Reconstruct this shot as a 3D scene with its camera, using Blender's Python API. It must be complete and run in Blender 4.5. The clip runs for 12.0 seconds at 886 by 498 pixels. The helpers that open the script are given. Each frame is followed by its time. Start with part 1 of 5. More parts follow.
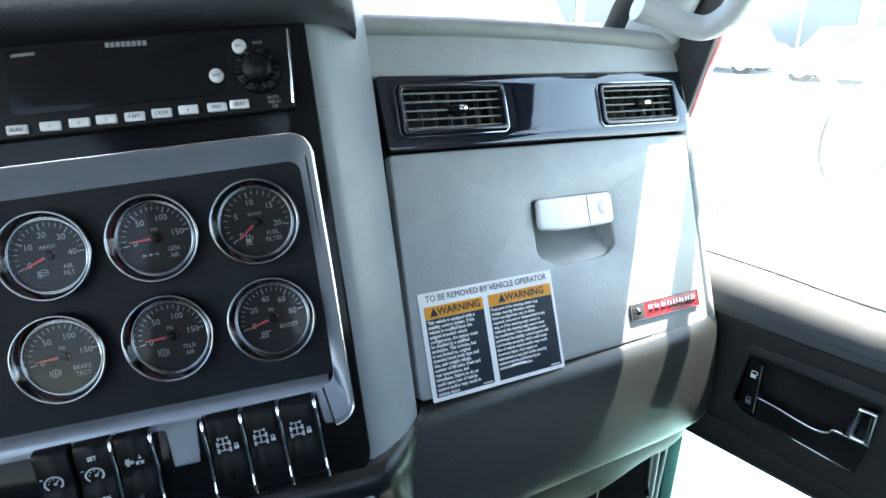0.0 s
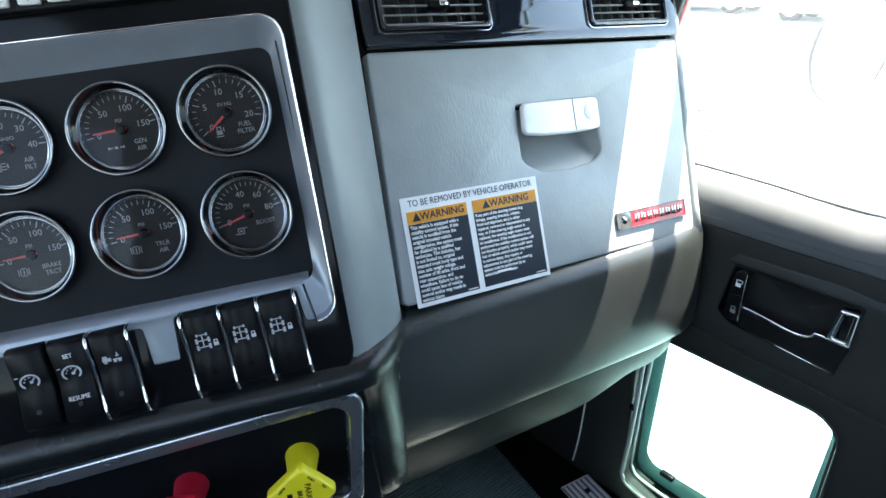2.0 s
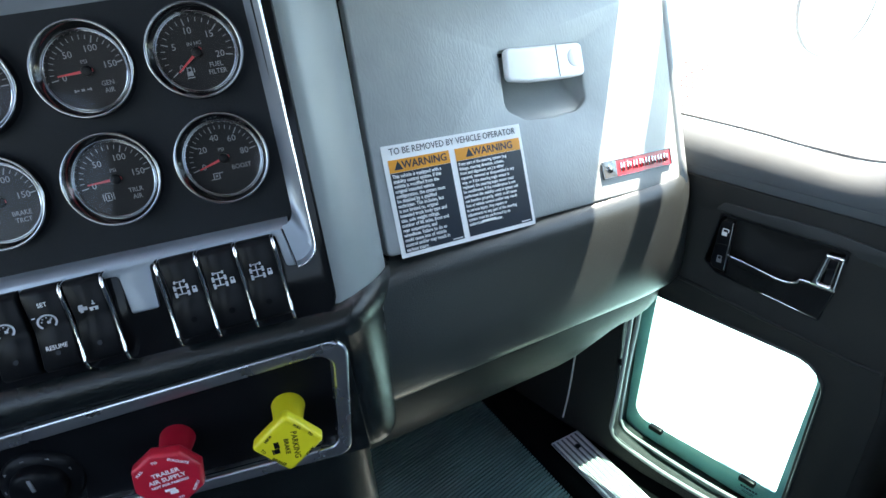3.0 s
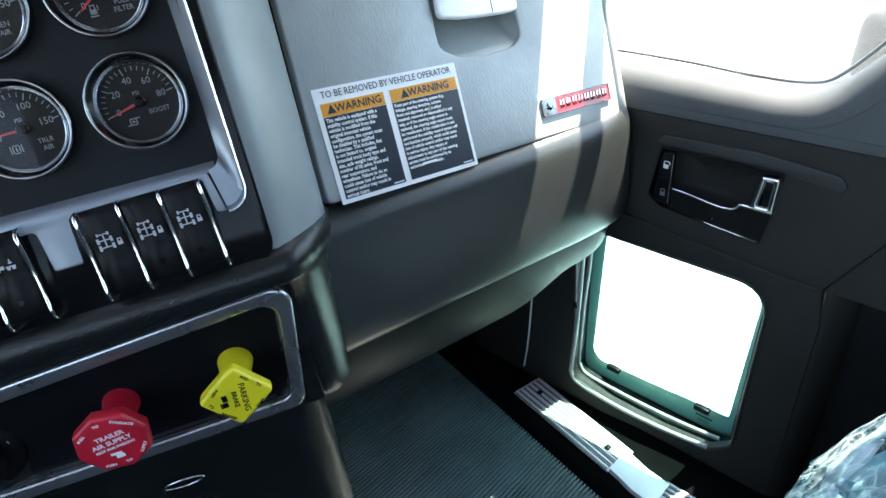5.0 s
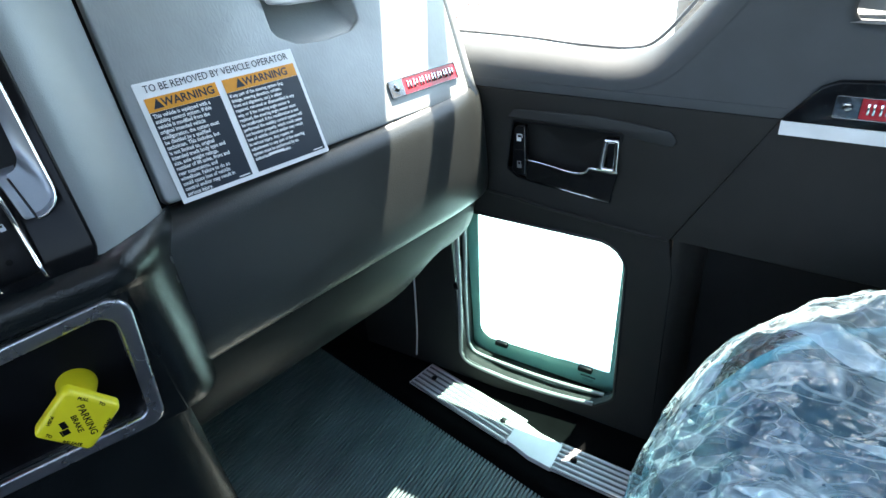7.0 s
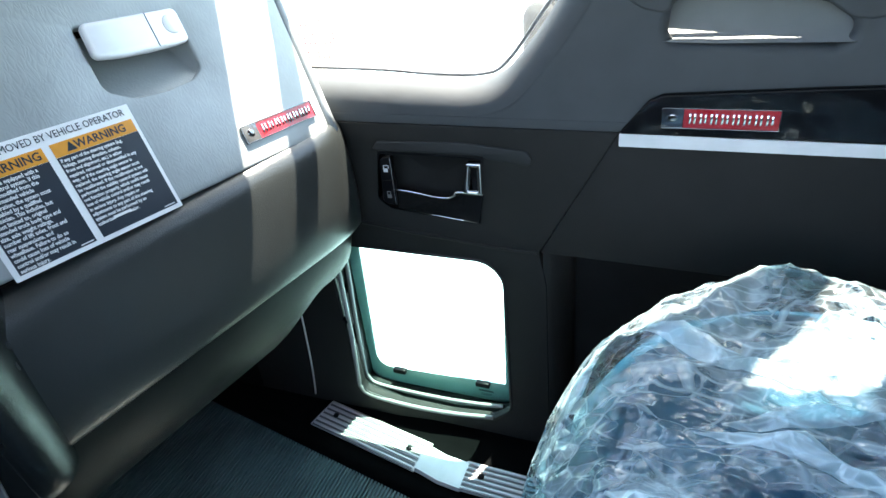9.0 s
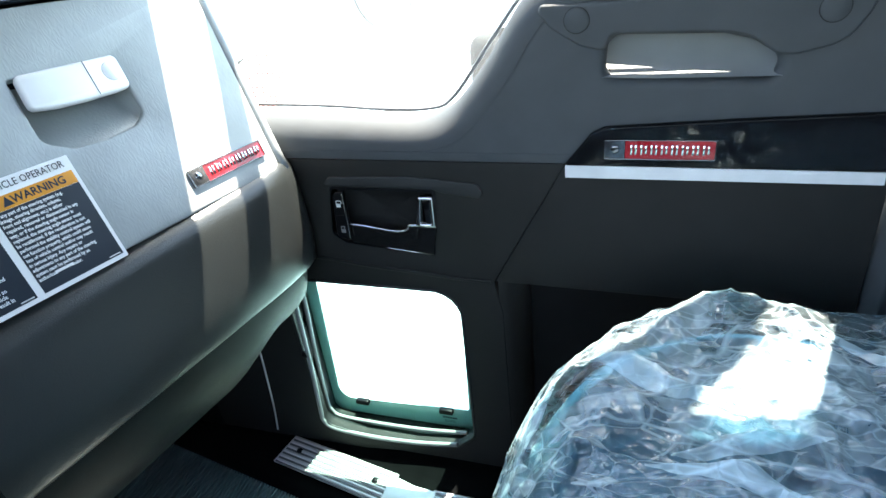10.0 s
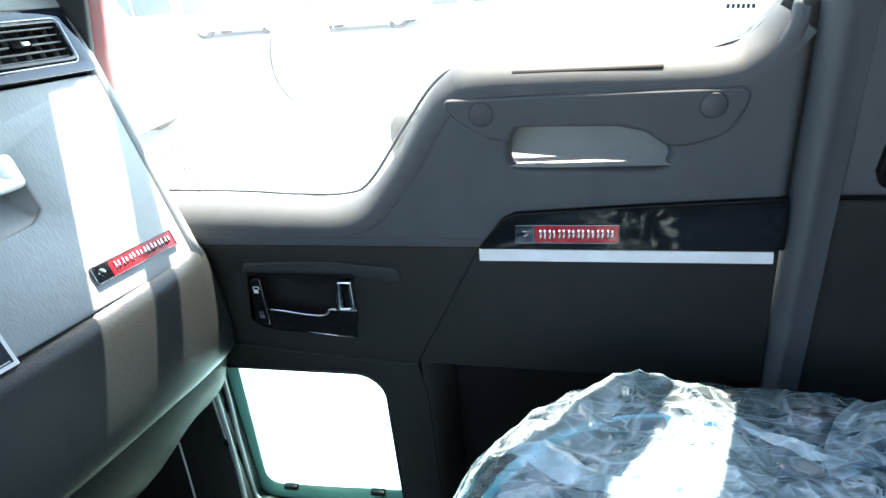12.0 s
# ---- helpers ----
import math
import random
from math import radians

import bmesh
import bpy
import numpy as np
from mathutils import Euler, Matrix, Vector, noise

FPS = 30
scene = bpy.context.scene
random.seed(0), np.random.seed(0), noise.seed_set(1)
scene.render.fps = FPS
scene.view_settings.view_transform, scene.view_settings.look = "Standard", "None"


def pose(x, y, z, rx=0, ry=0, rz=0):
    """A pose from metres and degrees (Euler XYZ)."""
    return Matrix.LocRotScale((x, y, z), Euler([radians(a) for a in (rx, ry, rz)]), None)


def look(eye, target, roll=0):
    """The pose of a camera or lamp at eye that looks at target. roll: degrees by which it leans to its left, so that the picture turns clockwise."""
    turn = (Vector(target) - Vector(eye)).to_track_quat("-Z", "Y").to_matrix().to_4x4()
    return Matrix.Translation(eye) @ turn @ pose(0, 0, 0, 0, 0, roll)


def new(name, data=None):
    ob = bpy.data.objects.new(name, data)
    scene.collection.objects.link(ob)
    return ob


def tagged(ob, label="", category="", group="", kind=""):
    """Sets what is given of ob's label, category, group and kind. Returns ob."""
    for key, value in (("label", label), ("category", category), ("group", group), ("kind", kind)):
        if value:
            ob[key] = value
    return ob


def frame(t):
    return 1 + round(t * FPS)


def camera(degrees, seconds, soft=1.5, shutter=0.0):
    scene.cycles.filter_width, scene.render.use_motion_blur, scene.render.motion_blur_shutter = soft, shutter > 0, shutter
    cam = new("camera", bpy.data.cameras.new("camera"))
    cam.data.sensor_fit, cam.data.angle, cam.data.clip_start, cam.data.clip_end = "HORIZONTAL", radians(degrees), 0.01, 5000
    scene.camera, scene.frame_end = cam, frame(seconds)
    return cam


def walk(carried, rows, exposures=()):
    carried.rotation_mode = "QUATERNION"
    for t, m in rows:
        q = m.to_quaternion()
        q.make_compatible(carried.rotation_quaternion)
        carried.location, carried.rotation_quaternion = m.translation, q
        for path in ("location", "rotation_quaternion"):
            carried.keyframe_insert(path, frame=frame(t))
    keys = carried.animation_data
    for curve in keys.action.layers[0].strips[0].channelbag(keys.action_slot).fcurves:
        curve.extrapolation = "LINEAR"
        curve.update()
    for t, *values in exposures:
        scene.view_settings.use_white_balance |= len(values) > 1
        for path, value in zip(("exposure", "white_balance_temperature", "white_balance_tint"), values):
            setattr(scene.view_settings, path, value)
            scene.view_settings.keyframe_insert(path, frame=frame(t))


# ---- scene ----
from mathutils.bvhtree import BVHTree

cam = camera(72.2, 12.0)
PATH = [
    (0, (0.1030, 0.0057, 0.9008), (1.2525, 1.4680, 0.1658), -0.96),
    (0.5, (0.1038, 0.0053, 0.8898), (1.2484, 1.4506, 0.1147), -1.12),
    (1, (0.1026, 0.0019, 0.8778), (1.2354, 1.4376, 0.0683), -1.68),
    (1.5, (0.1024, 0.0015, 0.8668), (1.2301, 1.4180, 0.0174), -1.73),
    (2, (0.1032, -0.0009, 0.8559), (1.2377, 1.3875, -0.0303), -1.50),
    (2.5, (0.1041, -0.0054, 0.8431), (1.2348, 1.3623, -0.0794), -1.95),
    (3, (0.1049, -0.0088, 0.8312), (1.2343, 1.3334, -0.1296), -2.30),
    (5, (0.1101, -0.0248, 0.8011), (1.2985, 1.2015, -0.2399), -4.34),
    (5.5, (0.1146, -0.0341, 0.7937), (1.3701, 1.1115, -0.2606), -4.41),
    (6, (0.1191, -0.0414, 0.7862), (1.4344, 1.0335, -0.2697), -4.40),
    (6.5, (0.1244, -0.0485, 0.7828), (1.4878, 0.9708, -0.2671), -4.90),
    (7, (0.1287, -0.0576, 0.7794), (1.5195, 0.9151, -0.2787), -5.36),
    (9, (0.1519, -0.0852, 0.7921), (1.7100, 0.6188, -0.2457), -6.62),
    (9.5, (0.1563, -0.0899, 0.8015), (1.7517, 0.5477, -0.2223), -6.69),
    (10, (0.1636, -0.0955, 0.8123), (1.7838, 0.5018, -0.1968), -6.90),
    (10.5, (0.1691, -0.1012, 0.8199), (1.8168, 0.4423, -0.1749), -6.85),
    (11, (0.1786, -0.1100, 0.8279), (1.8559, 0.4009, -0.1341), -6.98),
    (11.5, (0.1840, -0.1177, 0.8366), (1.8938, 0.3583, -0.0853), -6.52),
    (12, (0.1885, -0.1244, 0.8441), (1.9315, 0.3042, -0.0381), -5.77),
]
walk(cam, [(t, look(eye, target, roll)) for t, eye, target, roll in PATH], exposures=[(0.0, 3.50), (12.0, 3.50)])

# ---- light: high sun from the right and a little behind, clear sky ----
SUN_EL, SUN_DIR = 66.0, Vector((0.95, -0.31, 0.0))
world = bpy.data.worlds.new("sky")
scene.world = world
world.use_nodes = True
wn = world.node_tree
sky = wn.nodes.new("ShaderNodeTexSky")
sky.sky_type, sky.sun_disc = "NISHITA", False
sky.sun_elevation = radians(SUN_EL)
sky.sun_rotation = math.atan2(SUN_DIR.x, SUN_DIR.y)
wn.nodes["Background"].inputs[1].default_value = 0.12
wn.links.new(sky.outputs[0], wn.nodes["Background"].inputs[0])
scene.view_settings.use_white_balance = True
scene.view_settings.white_balance_temperature = 7450
sun = new("sun", bpy.data.lights.new("sun", "SUN"))
sun.data.energy, sun.data.angle, sun.data.color = 3.4, radians(0.5), (1.0, 0.975, 0.94)
to_sun = SUN_DIR * math.cos(radians(SUN_EL)) + Vector((0, 0, math.sin(radians(SUN_EL))))
sun.matrix_world = look(to_sun * 10, (0, 0, 0))


# ---- materials ----
def material(name, color, rough=0.5, metal=0.0, vary=0.15, scale=30.0, bump=0.0, bump_scale=600.0, cells=False, coat=0.0,
             rough_vary=0.1, spec=0.5, stretch=1.0):
    m = bpy.data.materials.new(name)
    m.use_nodes = True
    nt = m.node_tree
    b = nt.nodes["Principled BSDF"]
    tc = nt.nodes.new("ShaderNodeTexCoord")
    n1 = nt.nodes.new("ShaderNodeTexNoise")
    n1.inputs["Scale"].default_value, n1.inputs["Detail"].default_value = scale, 6.0
    nt.links.new(tc.outputs["Object"], n1.inputs["Vector"])
    ramp = nt.nodes.new("ShaderNodeValToRGB")
    lo, hi = [max(0.0, c * (1 - vary)) for c in color], [min(1.0, c * (1 + vary)) for c in color]
    ramp.color_ramp.elements[0].position, ramp.color_ramp.elements[1].position = 0.3, 0.7
    ramp.color_ramp.elements[0].color, ramp.color_ramp.elements[1].color = (*lo, 1), (*hi, 1)
    nt.links.new(n1.outputs["Fac"], ramp.inputs["Fac"])
    nt.links.new(ramp.outputs["Color"], b.inputs["Base Color"])
    mr = nt.nodes.new("ShaderNodeMapRange")
    mr.inputs["To Min"].default_value, mr.inputs["To Max"].default_value = max(0.02, rough - rough_vary), min(1.0, rough + rough_vary)
    n2 = nt.nodes.new("ShaderNodeTexNoise")
    n2.inputs["Scale"].default_value, n2.inputs["Detail"].default_value = scale * 0.35, 4.0
    nt.links.new(tc.outputs["Object"], n2.inputs["Vector"])
    nt.links.new(n2.outputs["Fac"], mr.inputs["Value"])
    nt.links.new(mr.outputs["Result"], b.inputs["Roughness"])
    b.inputs["Metallic"].default_value = metal
    b.inputs["Specular IOR Level"].default_value = spec
    b.inputs["Coat Weight"].default_value = coat
    b.inputs["Coat Roughness"].default_value = 0.05
    if bump:
        bp = nt.nodes.new("ShaderNodeBump")
        bp.inputs["Strength"].default_value, bp.inputs["Distance"].default_value = bump, 0.001
        if cells:
            v = nt.nodes.new("ShaderNodeTexVoronoi")
            v.feature = "DISTANCE_TO_EDGE"
            v.inputs["Scale"].default_value = bump_scale
            warp = nt.nodes.new("ShaderNodeTexNoise")
            warp.inputs["Scale"].default_value = bump_scale * 0.4
            add = nt.nodes.new("ShaderNodeMixRGB")
            add.blend_type, add.inputs[0].default_value = "LINEAR_LIGHT", 0.006
            mp = nt.nodes.new("ShaderNodeMapping")
            mp.inputs["Scale"].default_value = (1.0, stretch, 1.0)
            nt.links.new(tc.outputs["Object"], mp.inputs["Vector"])
            nt.links.new(mp.outputs[0], warp.inputs["Vector"])
            nt.links.new(mp.outputs[0], add.inputs[1])
            nt.links.new(warp.outputs["Color"], add.inputs[2])
            nt.links.new(add.outputs[0], v.inputs["Vector"])
            cr = nt.nodes.new("ShaderNodeMapRange")
            cr.inputs["From Max"].default_value = 0.25
            nt.links.new(v.outputs["Distance"], cr.inputs["Value"])
            nt.links.new(cr.outputs["Result"], bp.inputs["Height"])
        else:
            n3 = nt.nodes.new("ShaderNodeTexNoise")
            n3.inputs["Scale"].default_value, n3.inputs["Detail"].default_value = bump_scale, 3.0
            nt.links.new(tc.outputs["Object"], n3.inputs["Vector"])
            nt.links.new(n3.outputs["Fac"], bp.inputs["Height"])
        nt.links.new(bp.outputs["Normal"], b.inputs["Normal"])
    return m


GREY = material("grey_grained_plastic", (0.2784, 0.3072, 0.3120), 0.36, vary=0.07, bump=0.09, bump_scale=240, cells=True, spec=0.8, rough_vary=0.05, stretch=0.35)
GREY_LEFT = material("grey_soft_trim", (0.34, 0.365, 0.37), 0.42, vary=0.05, bump=0.15, bump_scale=900, cells=True)
COLUMN = material("column_grey_plastic", (0.2012, 0.2300, 0.2415), 0.36, spec=0.6, vary=0.05, bump=0.07, bump_scale=420, cells=True)
VENT_GLOSS = material("gloss_vent_trim", (0.004, 0.008, 0.015), 0.04, coat=0.6, rough_vary=0.015, spec=0.8)
SLAT = material("vent_slat_plastic", (0.22, 0.23, 0.24), 0.28, vary=0.1)
VANE = material("vent_vane_plastic", (0.05, 0.053, 0.056), 0.35, vary=0.1)
BEZEL = material("dark_chrome", (0.24, 0.25, 0.26), 0.10, metal=1.0, vary=0.05, rough_vary=0.05)
# grip pocket grey, lightened to stand for light bounced inside the pocket
LINER_BOUNCE = material("pocket_liner_bounce", (0.22, 0.237, 0.242), 0.5, vary=0.05, bump=0.1)
RIM_BLACK = material("matt_black_rim", (0.16, 0.165, 0.17), 0.9, spec=0.1)
PAD_GREY = material("grey_pad_vinyl", (0.19, 0.204, 0.204), 0.42, vary=0.06, bump=0.25, bump_scale=520, cells=True)
# lower dash vinyl: base colour darkened to hold the shade under the roll
LOW_SHADE = material("lower_panel_shaded_vinyl", (0.0120, 0.0150, 0.0150), 0.45, spec=0.20, vary=0.12, bump=0.13, bump_scale=420, cells=True)
RAISED = material("raised_door_plastic", (0.022, 0.0245, 0.0255), 0.5, vary=0.08, bump=0.2, bump_scale=900, spec=0.35)
DOOR_GREY = material("door_grey_vinyl", (0.0565, 0.0645, 0.0705), 0.6, vary=0.06, bump=0.2, bump_scale=900, cells=True, spec=0.3)
DARK = material("dark_grained_vinyl", (0.0268, 0.0312, 0.0312), 0.28, spec=0.66, vary=0.03, bump=0.15, bump_scale=380, cells=True, rough_vary=0.0, stretch=0.4)
STACK = material("black_grained_vinyl", (0.0065, 0.0090, 0.0096), 0.26, spec=0.34, vary=0.15, bump=0.16, bump_scale=360, cells=True, rough_vary=0.06)
DOOR_DARK = material("door_dark_plastic", (0.0158, 0.0160, 0.0155), 0.5, vary=0.1, bump=0.3, bump_scale=900, cells=True, spec=0.24)
BLACK = material("black_plastic", (0.0052, 0.0057, 0.0068), 0.36, spec=0.10, vary=0.2, bump=0.1, bump_scale=900)
VOID = material("black_cavity", (0.006, 0.006, 0.006), 0.8)
PIANO = material("piano_black", (0.006, 0.0065, 0.0075), 0.09, rough_vary=0.04, spec=0.09)
SILVER = material("satin_silver", (0.225, 0.255, 0.295), 0.38, metal=0.5, vary=0.03, scale=90.0, rough_vary=0.04)
STEEL = material("satin_steel", (0.42, 0.44, 0.47), 0.28, metal=0.92, vary=0.04, scale=60.0, rough_vary=0.04)
PANEL = material("gauge_panel_charcoal", (0.0066, 0.0084, 0.0110), 0.55, vary=0.1, bump=0.15, bump_scale=900, spec=0.12)
CHROME = material("chrome", (0.8, 0.81, 0.83), 0.08, metal=1.0, vary=0.03, rough_vary=0.04)
DIAL = material("dial_black", (0.006, 0.006, 0.007), 0.6, spec=0.2)
PRINT = material("printed_white", (0.75, 0.76, 0.76), 0.6, vary=0.04)
MARK = material("switch_mark", (0.42, 0.44, 0.48), 0.6, vary=0.04)
PRINT_DIM = material("printed_grey", (0.16, 0.17, 0.18), 0.6, vary=0.04)
NEEDLE = material("needle_red", (0.40, 0.018, 0.025), 0.5)
RED = material("red_enamel", (0.45, 0.01, 0.02), 0.3, coat=0.5)
RED_PLASTIC = material("red_plastic", (0.5, 0.01, 0.03), 0.4, bump=0.1)
YELLOW = material("yellow_plastic", (0.72, 0.62, 0.02), 0.42, bump=0.1, vary=0.05)
WHITE_PAPER = material("white_label", (0.8, 0.81, 0.82), 0.4, vary=0.03)
NAVY = material("label_navy", (0.01, 0.018, 0.03), 0.35)
ORANGE = material("label_orange", (0.75, 0.3, 0.02), 0.4)
BUTTON = material("pale_grey_button", (0.5, 0.51, 0.52), 0.5)
HANDLE_SILVER = material("silver_paint", (0.8, 0.81, 0.82), 0.35, metal=0.15, vary=0.03)
RUBBER = material("black_rubber", (0.0156, 0.0182, 0.0189), 0.5, bump=0.2, spec=0.4)
MAT_RUBBER = material("rubber_mat", (0.0754, 0.1274, 0.1352), 0.36, vary=0.25, scale=12, bump=0.15)
ALU = material("brushed_aluminium", (0.62, 0.63, 0.64), 0.42, metal=0.35, vary=0.06, rough_vary=0.12)
TAPE = material("white_foam_tape", (0.72, 0.73, 0.74), 0.6, vary=0.08)
HEAD = material("headliner", (0.16, 0.16, 0.17), 0.9, bump=0.3)
SEAT = material("seat_vinyl", (0.010, 0.052, 0.088), 0.5, vary=0.25, bump=0.08, bump_scale=300, cells=True)
FOIL = material("pale_seal", (0.16, 0.165, 0.17), 0.5)
PALE_RED = material("perforation_red", (0.50, 0.055, 0.06), 0.6)
PALE_GLASS = material("bright_window", (0.2, 0.215, 0.22), 0.4, spec=0.2)
CONCRETE = material("concrete", (0.47, 0.54, 0.58), 0.9, vary=0.1, scale=1.0)
PAINT_RED = material("red_truck_paint", (0.5, 0.015, 0.02), 0.3, coat=1.0)
PAINT_WHITE = material("white_vehicle_paint", (0.8, 0.8, 0.8), 0.3, coat=0.6, vary=0.03)
TYRE = material("tyre", (0.03, 0.03, 0.03), 0.9, spec=0.1)
DARK_GLASS = material("dark_glass", (0.05, 0.06, 0.07), 0.1)
PALE_WALL = material("pale_wall", (0.7, 0.7, 0.68), 0.8, scale=2)


def glass(name, tint, veil=0.0, sheen=0.03):
    m = bpy.data.materials.new(name)
    m.use_nodes = True
    nt = m.node_tree
    nt.nodes.clear()
    out = nt.nodes.new("ShaderNodeOutputMaterial")
    tr = nt.nodes.new("ShaderNodeBsdfTransparent")
    tr.inputs[0].default_value = (*tint, 1)
    gl = nt.nodes.new("ShaderNodeBsdfGlossy")
    gl.inputs["Roughness"].default_value = 0.03
    lw = nt.nodes.new("ShaderNodeLayerWeight")
    pw = nt.nodes.new("ShaderNodeMath")
    pw.operation, pw.inputs[1].default_value = "POWER", 4.0
    fr = nt.nodes.new("ShaderNodeMath")
    fr.operation, fr.inputs[1].default_value, fr.inputs[2].default_value = "MULTIPLY_ADD", 0.4, sheen
    nt.links.new(lw.outputs["Facing"], pw.inputs[0])
    nt.links.new(pw.outputs[0], fr.inputs[0])
    mix = nt.nodes.new("ShaderNodeMixShader")
    nt.links.new(fr.outputs[0], mix.inputs[0])
    nt.links.new(tr.outputs[0], mix.inputs[1])
    nt.links.new(gl.outputs[0], mix.inputs[2])
    last = mix
    # white translucent share mixed in as a milky veil
    if veil:
        tl = nt.nodes.new("ShaderNodeBsdfTranslucent")
        tl.inputs[0].default_value = (0.9, 0.9, 0.9, 1)
        m2 = nt.nodes.new("ShaderNodeMixShader")
        m2.inputs[0].default_value = veil
        nt.links.new(mix.outputs[0], m2.inputs[1])
        nt.links.new(tl.outputs[0], m2.inputs[2])
        last = m2
    nt.links.new(last.outputs[0], out.inputs[0])
    return m


# side glass: the translucent share imitates veiling glare over the view outside
WINDOW = glass("veiled_window_glass", (0.90, 0.965, 0.955), 0.03)
LENS = glass("gauge_glass", (0.97, 0.97, 0.97), 0.0, 0.012)
LOWER_GLASS = glass("tinted_window_glass", (0.72, 0.91, 0.875), 0.0)
REVEAL = material("window_reveal_plastic", (0.0075, 0.0125, 0.0128), 0.3, spec=0.4, vary=0.1)
BROW_VINYL = material("brow_vinyl", (0.022, 0.027, 0.032), 0.42, spec=0.7, vary=0.1, bump=0.25, bump_scale=420, cells=True)
HANDLE_GLOSS = material("gloss_black_handle", (0.010, 0.0105, 0.0105), 0.14, spec=0.4, vary=0.1)
# window lip plastic with the sunlight on it put into a pale colour
LIP_SUNLIT = material("sunlit_window_lip", (0.27, 0.285, 0.285), 0.34, spec=0.5, vary=0.08)
# map pocket colour: the recess's shade is put into a near-black base
POCKET_SHADE = material("map_pocket_shade", (0.0075, 0.008, 0.0085), 0.7, spec=0.15, vary=0.15, bump=0.2)
CHANNEL = material("pale_green_channel", (0.58, 0.66, 0.65), 0.35, vary=0.1)


# ---- builders ----
def shade(me, smooth=True):
    for p in me.polygons:
        p.use_smooth = smooth
    return me


def mesh_of(bm, smooth=False, angle=None):
    me = bpy.data.meshes.new("mesh")
    bmesh.ops.recalc_face_normals(bm, faces=bm.faces)
    bm.to_mesh(me)
    bm.free()
    if smooth:
        shade(me)
        if angle:
            me.set_sharp_from_angle(angle=radians(angle))
    return me


def part(name, me, mat, parent=None, label="", m=None):
    if isinstance(me, bmesh.types.BMesh):
        me = mesh_of(me)
    ob = new(name, me)
    if not me.materials:
        me.materials.append(mat)
    ob.parent = parent
    if m is not None:
        ob.matrix_basis = m
    return tagged(ob, label) if label else ob


def thing(name, label, category, m=None, group="", kind=""):
    ob = new(name)
    ob.empty_display_size = 0.02
    if m is not None:
        ob.matrix_basis = m
    return tagged(ob, label, category, group, kind)


def mesh_thing(name, me, mat, label, category, m=None, group="", kind=""):
    return tagged(part(name, me, mat, None, "", m), label, category, group, kind)


def rbox(sx, sy, sz, bev=0.002, seg=2, at=(0, 0, 0)):
    bm = bmesh.new()
    bmesh.ops.create_cube(bm, size=1)
    bmesh.ops.scale(bm, vec=(sx, sy, sz), verts=bm.verts)
    if bev:
        bmesh.ops.bevel(bm, geom=list(bm.edges), offset=min(bev, 0.49 * min(sx, sy, sz)), segments=seg, affect="EDGES", profile=0.5)
    bmesh.ops.translate(bm, vec=at, verts=bm.verts)
    return mesh_of(bm, True, 50)


def plate(outlines, depth, bevel=0.0, seg=2):
    """A flat plate in the local xy plane from z = 0 up to depth; the first outline is its edge, the others holes."""
    cu = bpy.data.curves.new("plate", "CURVE")
    cu.dimensions, cu.fill_mode = "2D", "BOTH"
    cu.extrude = max(depth / 2 - bevel, 0.0)
    cu.bevel_depth, cu.bevel_resolution = bevel, seg
    cu.offset = -bevel
    for pts in outlines:
        sp = cu.splines.new("POLY")
        sp.points.add(len(pts) - 1)
        for p, q in zip(sp.points, pts):
            p.co = (q[0], q[1], 0, 1)
        sp.use_cyclic_u = True
    ob = bpy.data.objects.new("plate", cu)
    me = bpy.data.meshes.new_from_object(ob)
    me.transform(Matrix.Translation((0, 0, depth / 2)))
    bpy.data.objects.remove(ob)
    bpy.data.curves.remove(cu)
    me.materials.clear()
    bm = bmesh.new()
    bm.from_mesh(me)
    bmesh.ops.remove_doubles(bm, verts=bm.verts, dist=1e-6)
    bm.to_mesh(me)
    bm.free()
    shade(me)
    me.set_sharp_from_angle(angle=radians(40))
    return me


def rounded(pts, r, n=6):
    """A polygon with rounded corners; r is one radius or one for each corner."""
    out, k = [], len(pts)
    rs = r if isinstance(r, (list, tuple)) else [r] * k
    for i in range(k):
        p, a, b = Vector(pts[i]), Vector(pts[i - 1]), Vector(pts[(i + 1) % k])
        if rs[i] <= 0:
            out.append(tuple(p))
            continue
        da, db = (a - p).normalized(), (b - p).normalized()
        ang = da.angle(db)
        d = min(rs[i] / math.tan(ang / 2), 0.49 * (a - p).length, 0.49 * (b - p).length)
        rr = d * math.tan(ang / 2)
        c = p + (da + db).normalized() * (rr / math.sin(ang / 2))
        s, e = p + da * d - c, p + db * d - c
        for j in range(n + 1):
            f = j / n
            v = s.lerp(e, f)
            out.append(tuple(c + v.normalized() * rr))
    return out


def rect(u0, v0, u1, v1):
    return [(u0, v0), (u1, v0), (u1, v1), (u0, v1)]


def loft(rows, closed=False, caps=False):
    """A skin over rows of points."""
    bm = bmesh.new()
    vs = [[bm.verts.new(p) for p in row] for row in rows]
    n = len(rows[0])
    for a, b in zip(vs, vs[1:]):
        for j in range(n if closed else n - 1):
            bm.faces.new((a[j], a[(j + 1) % n], b[(j + 1) % n], b[j]))
    if caps:
        bm.faces.new(vs[0]), bm.faces.new(list(reversed(vs[-1])))
    return mesh_of(bm, True, 60)


def lathe(profile, seg=48):
    """(r, z) points turned round the local z axis."""
    return loft([[(r * math.cos(2 * math.pi * j / seg), r * math.sin(2 * math.pi * j / seg), z) for j in range(seg)] for r, z in profile], closed=True)


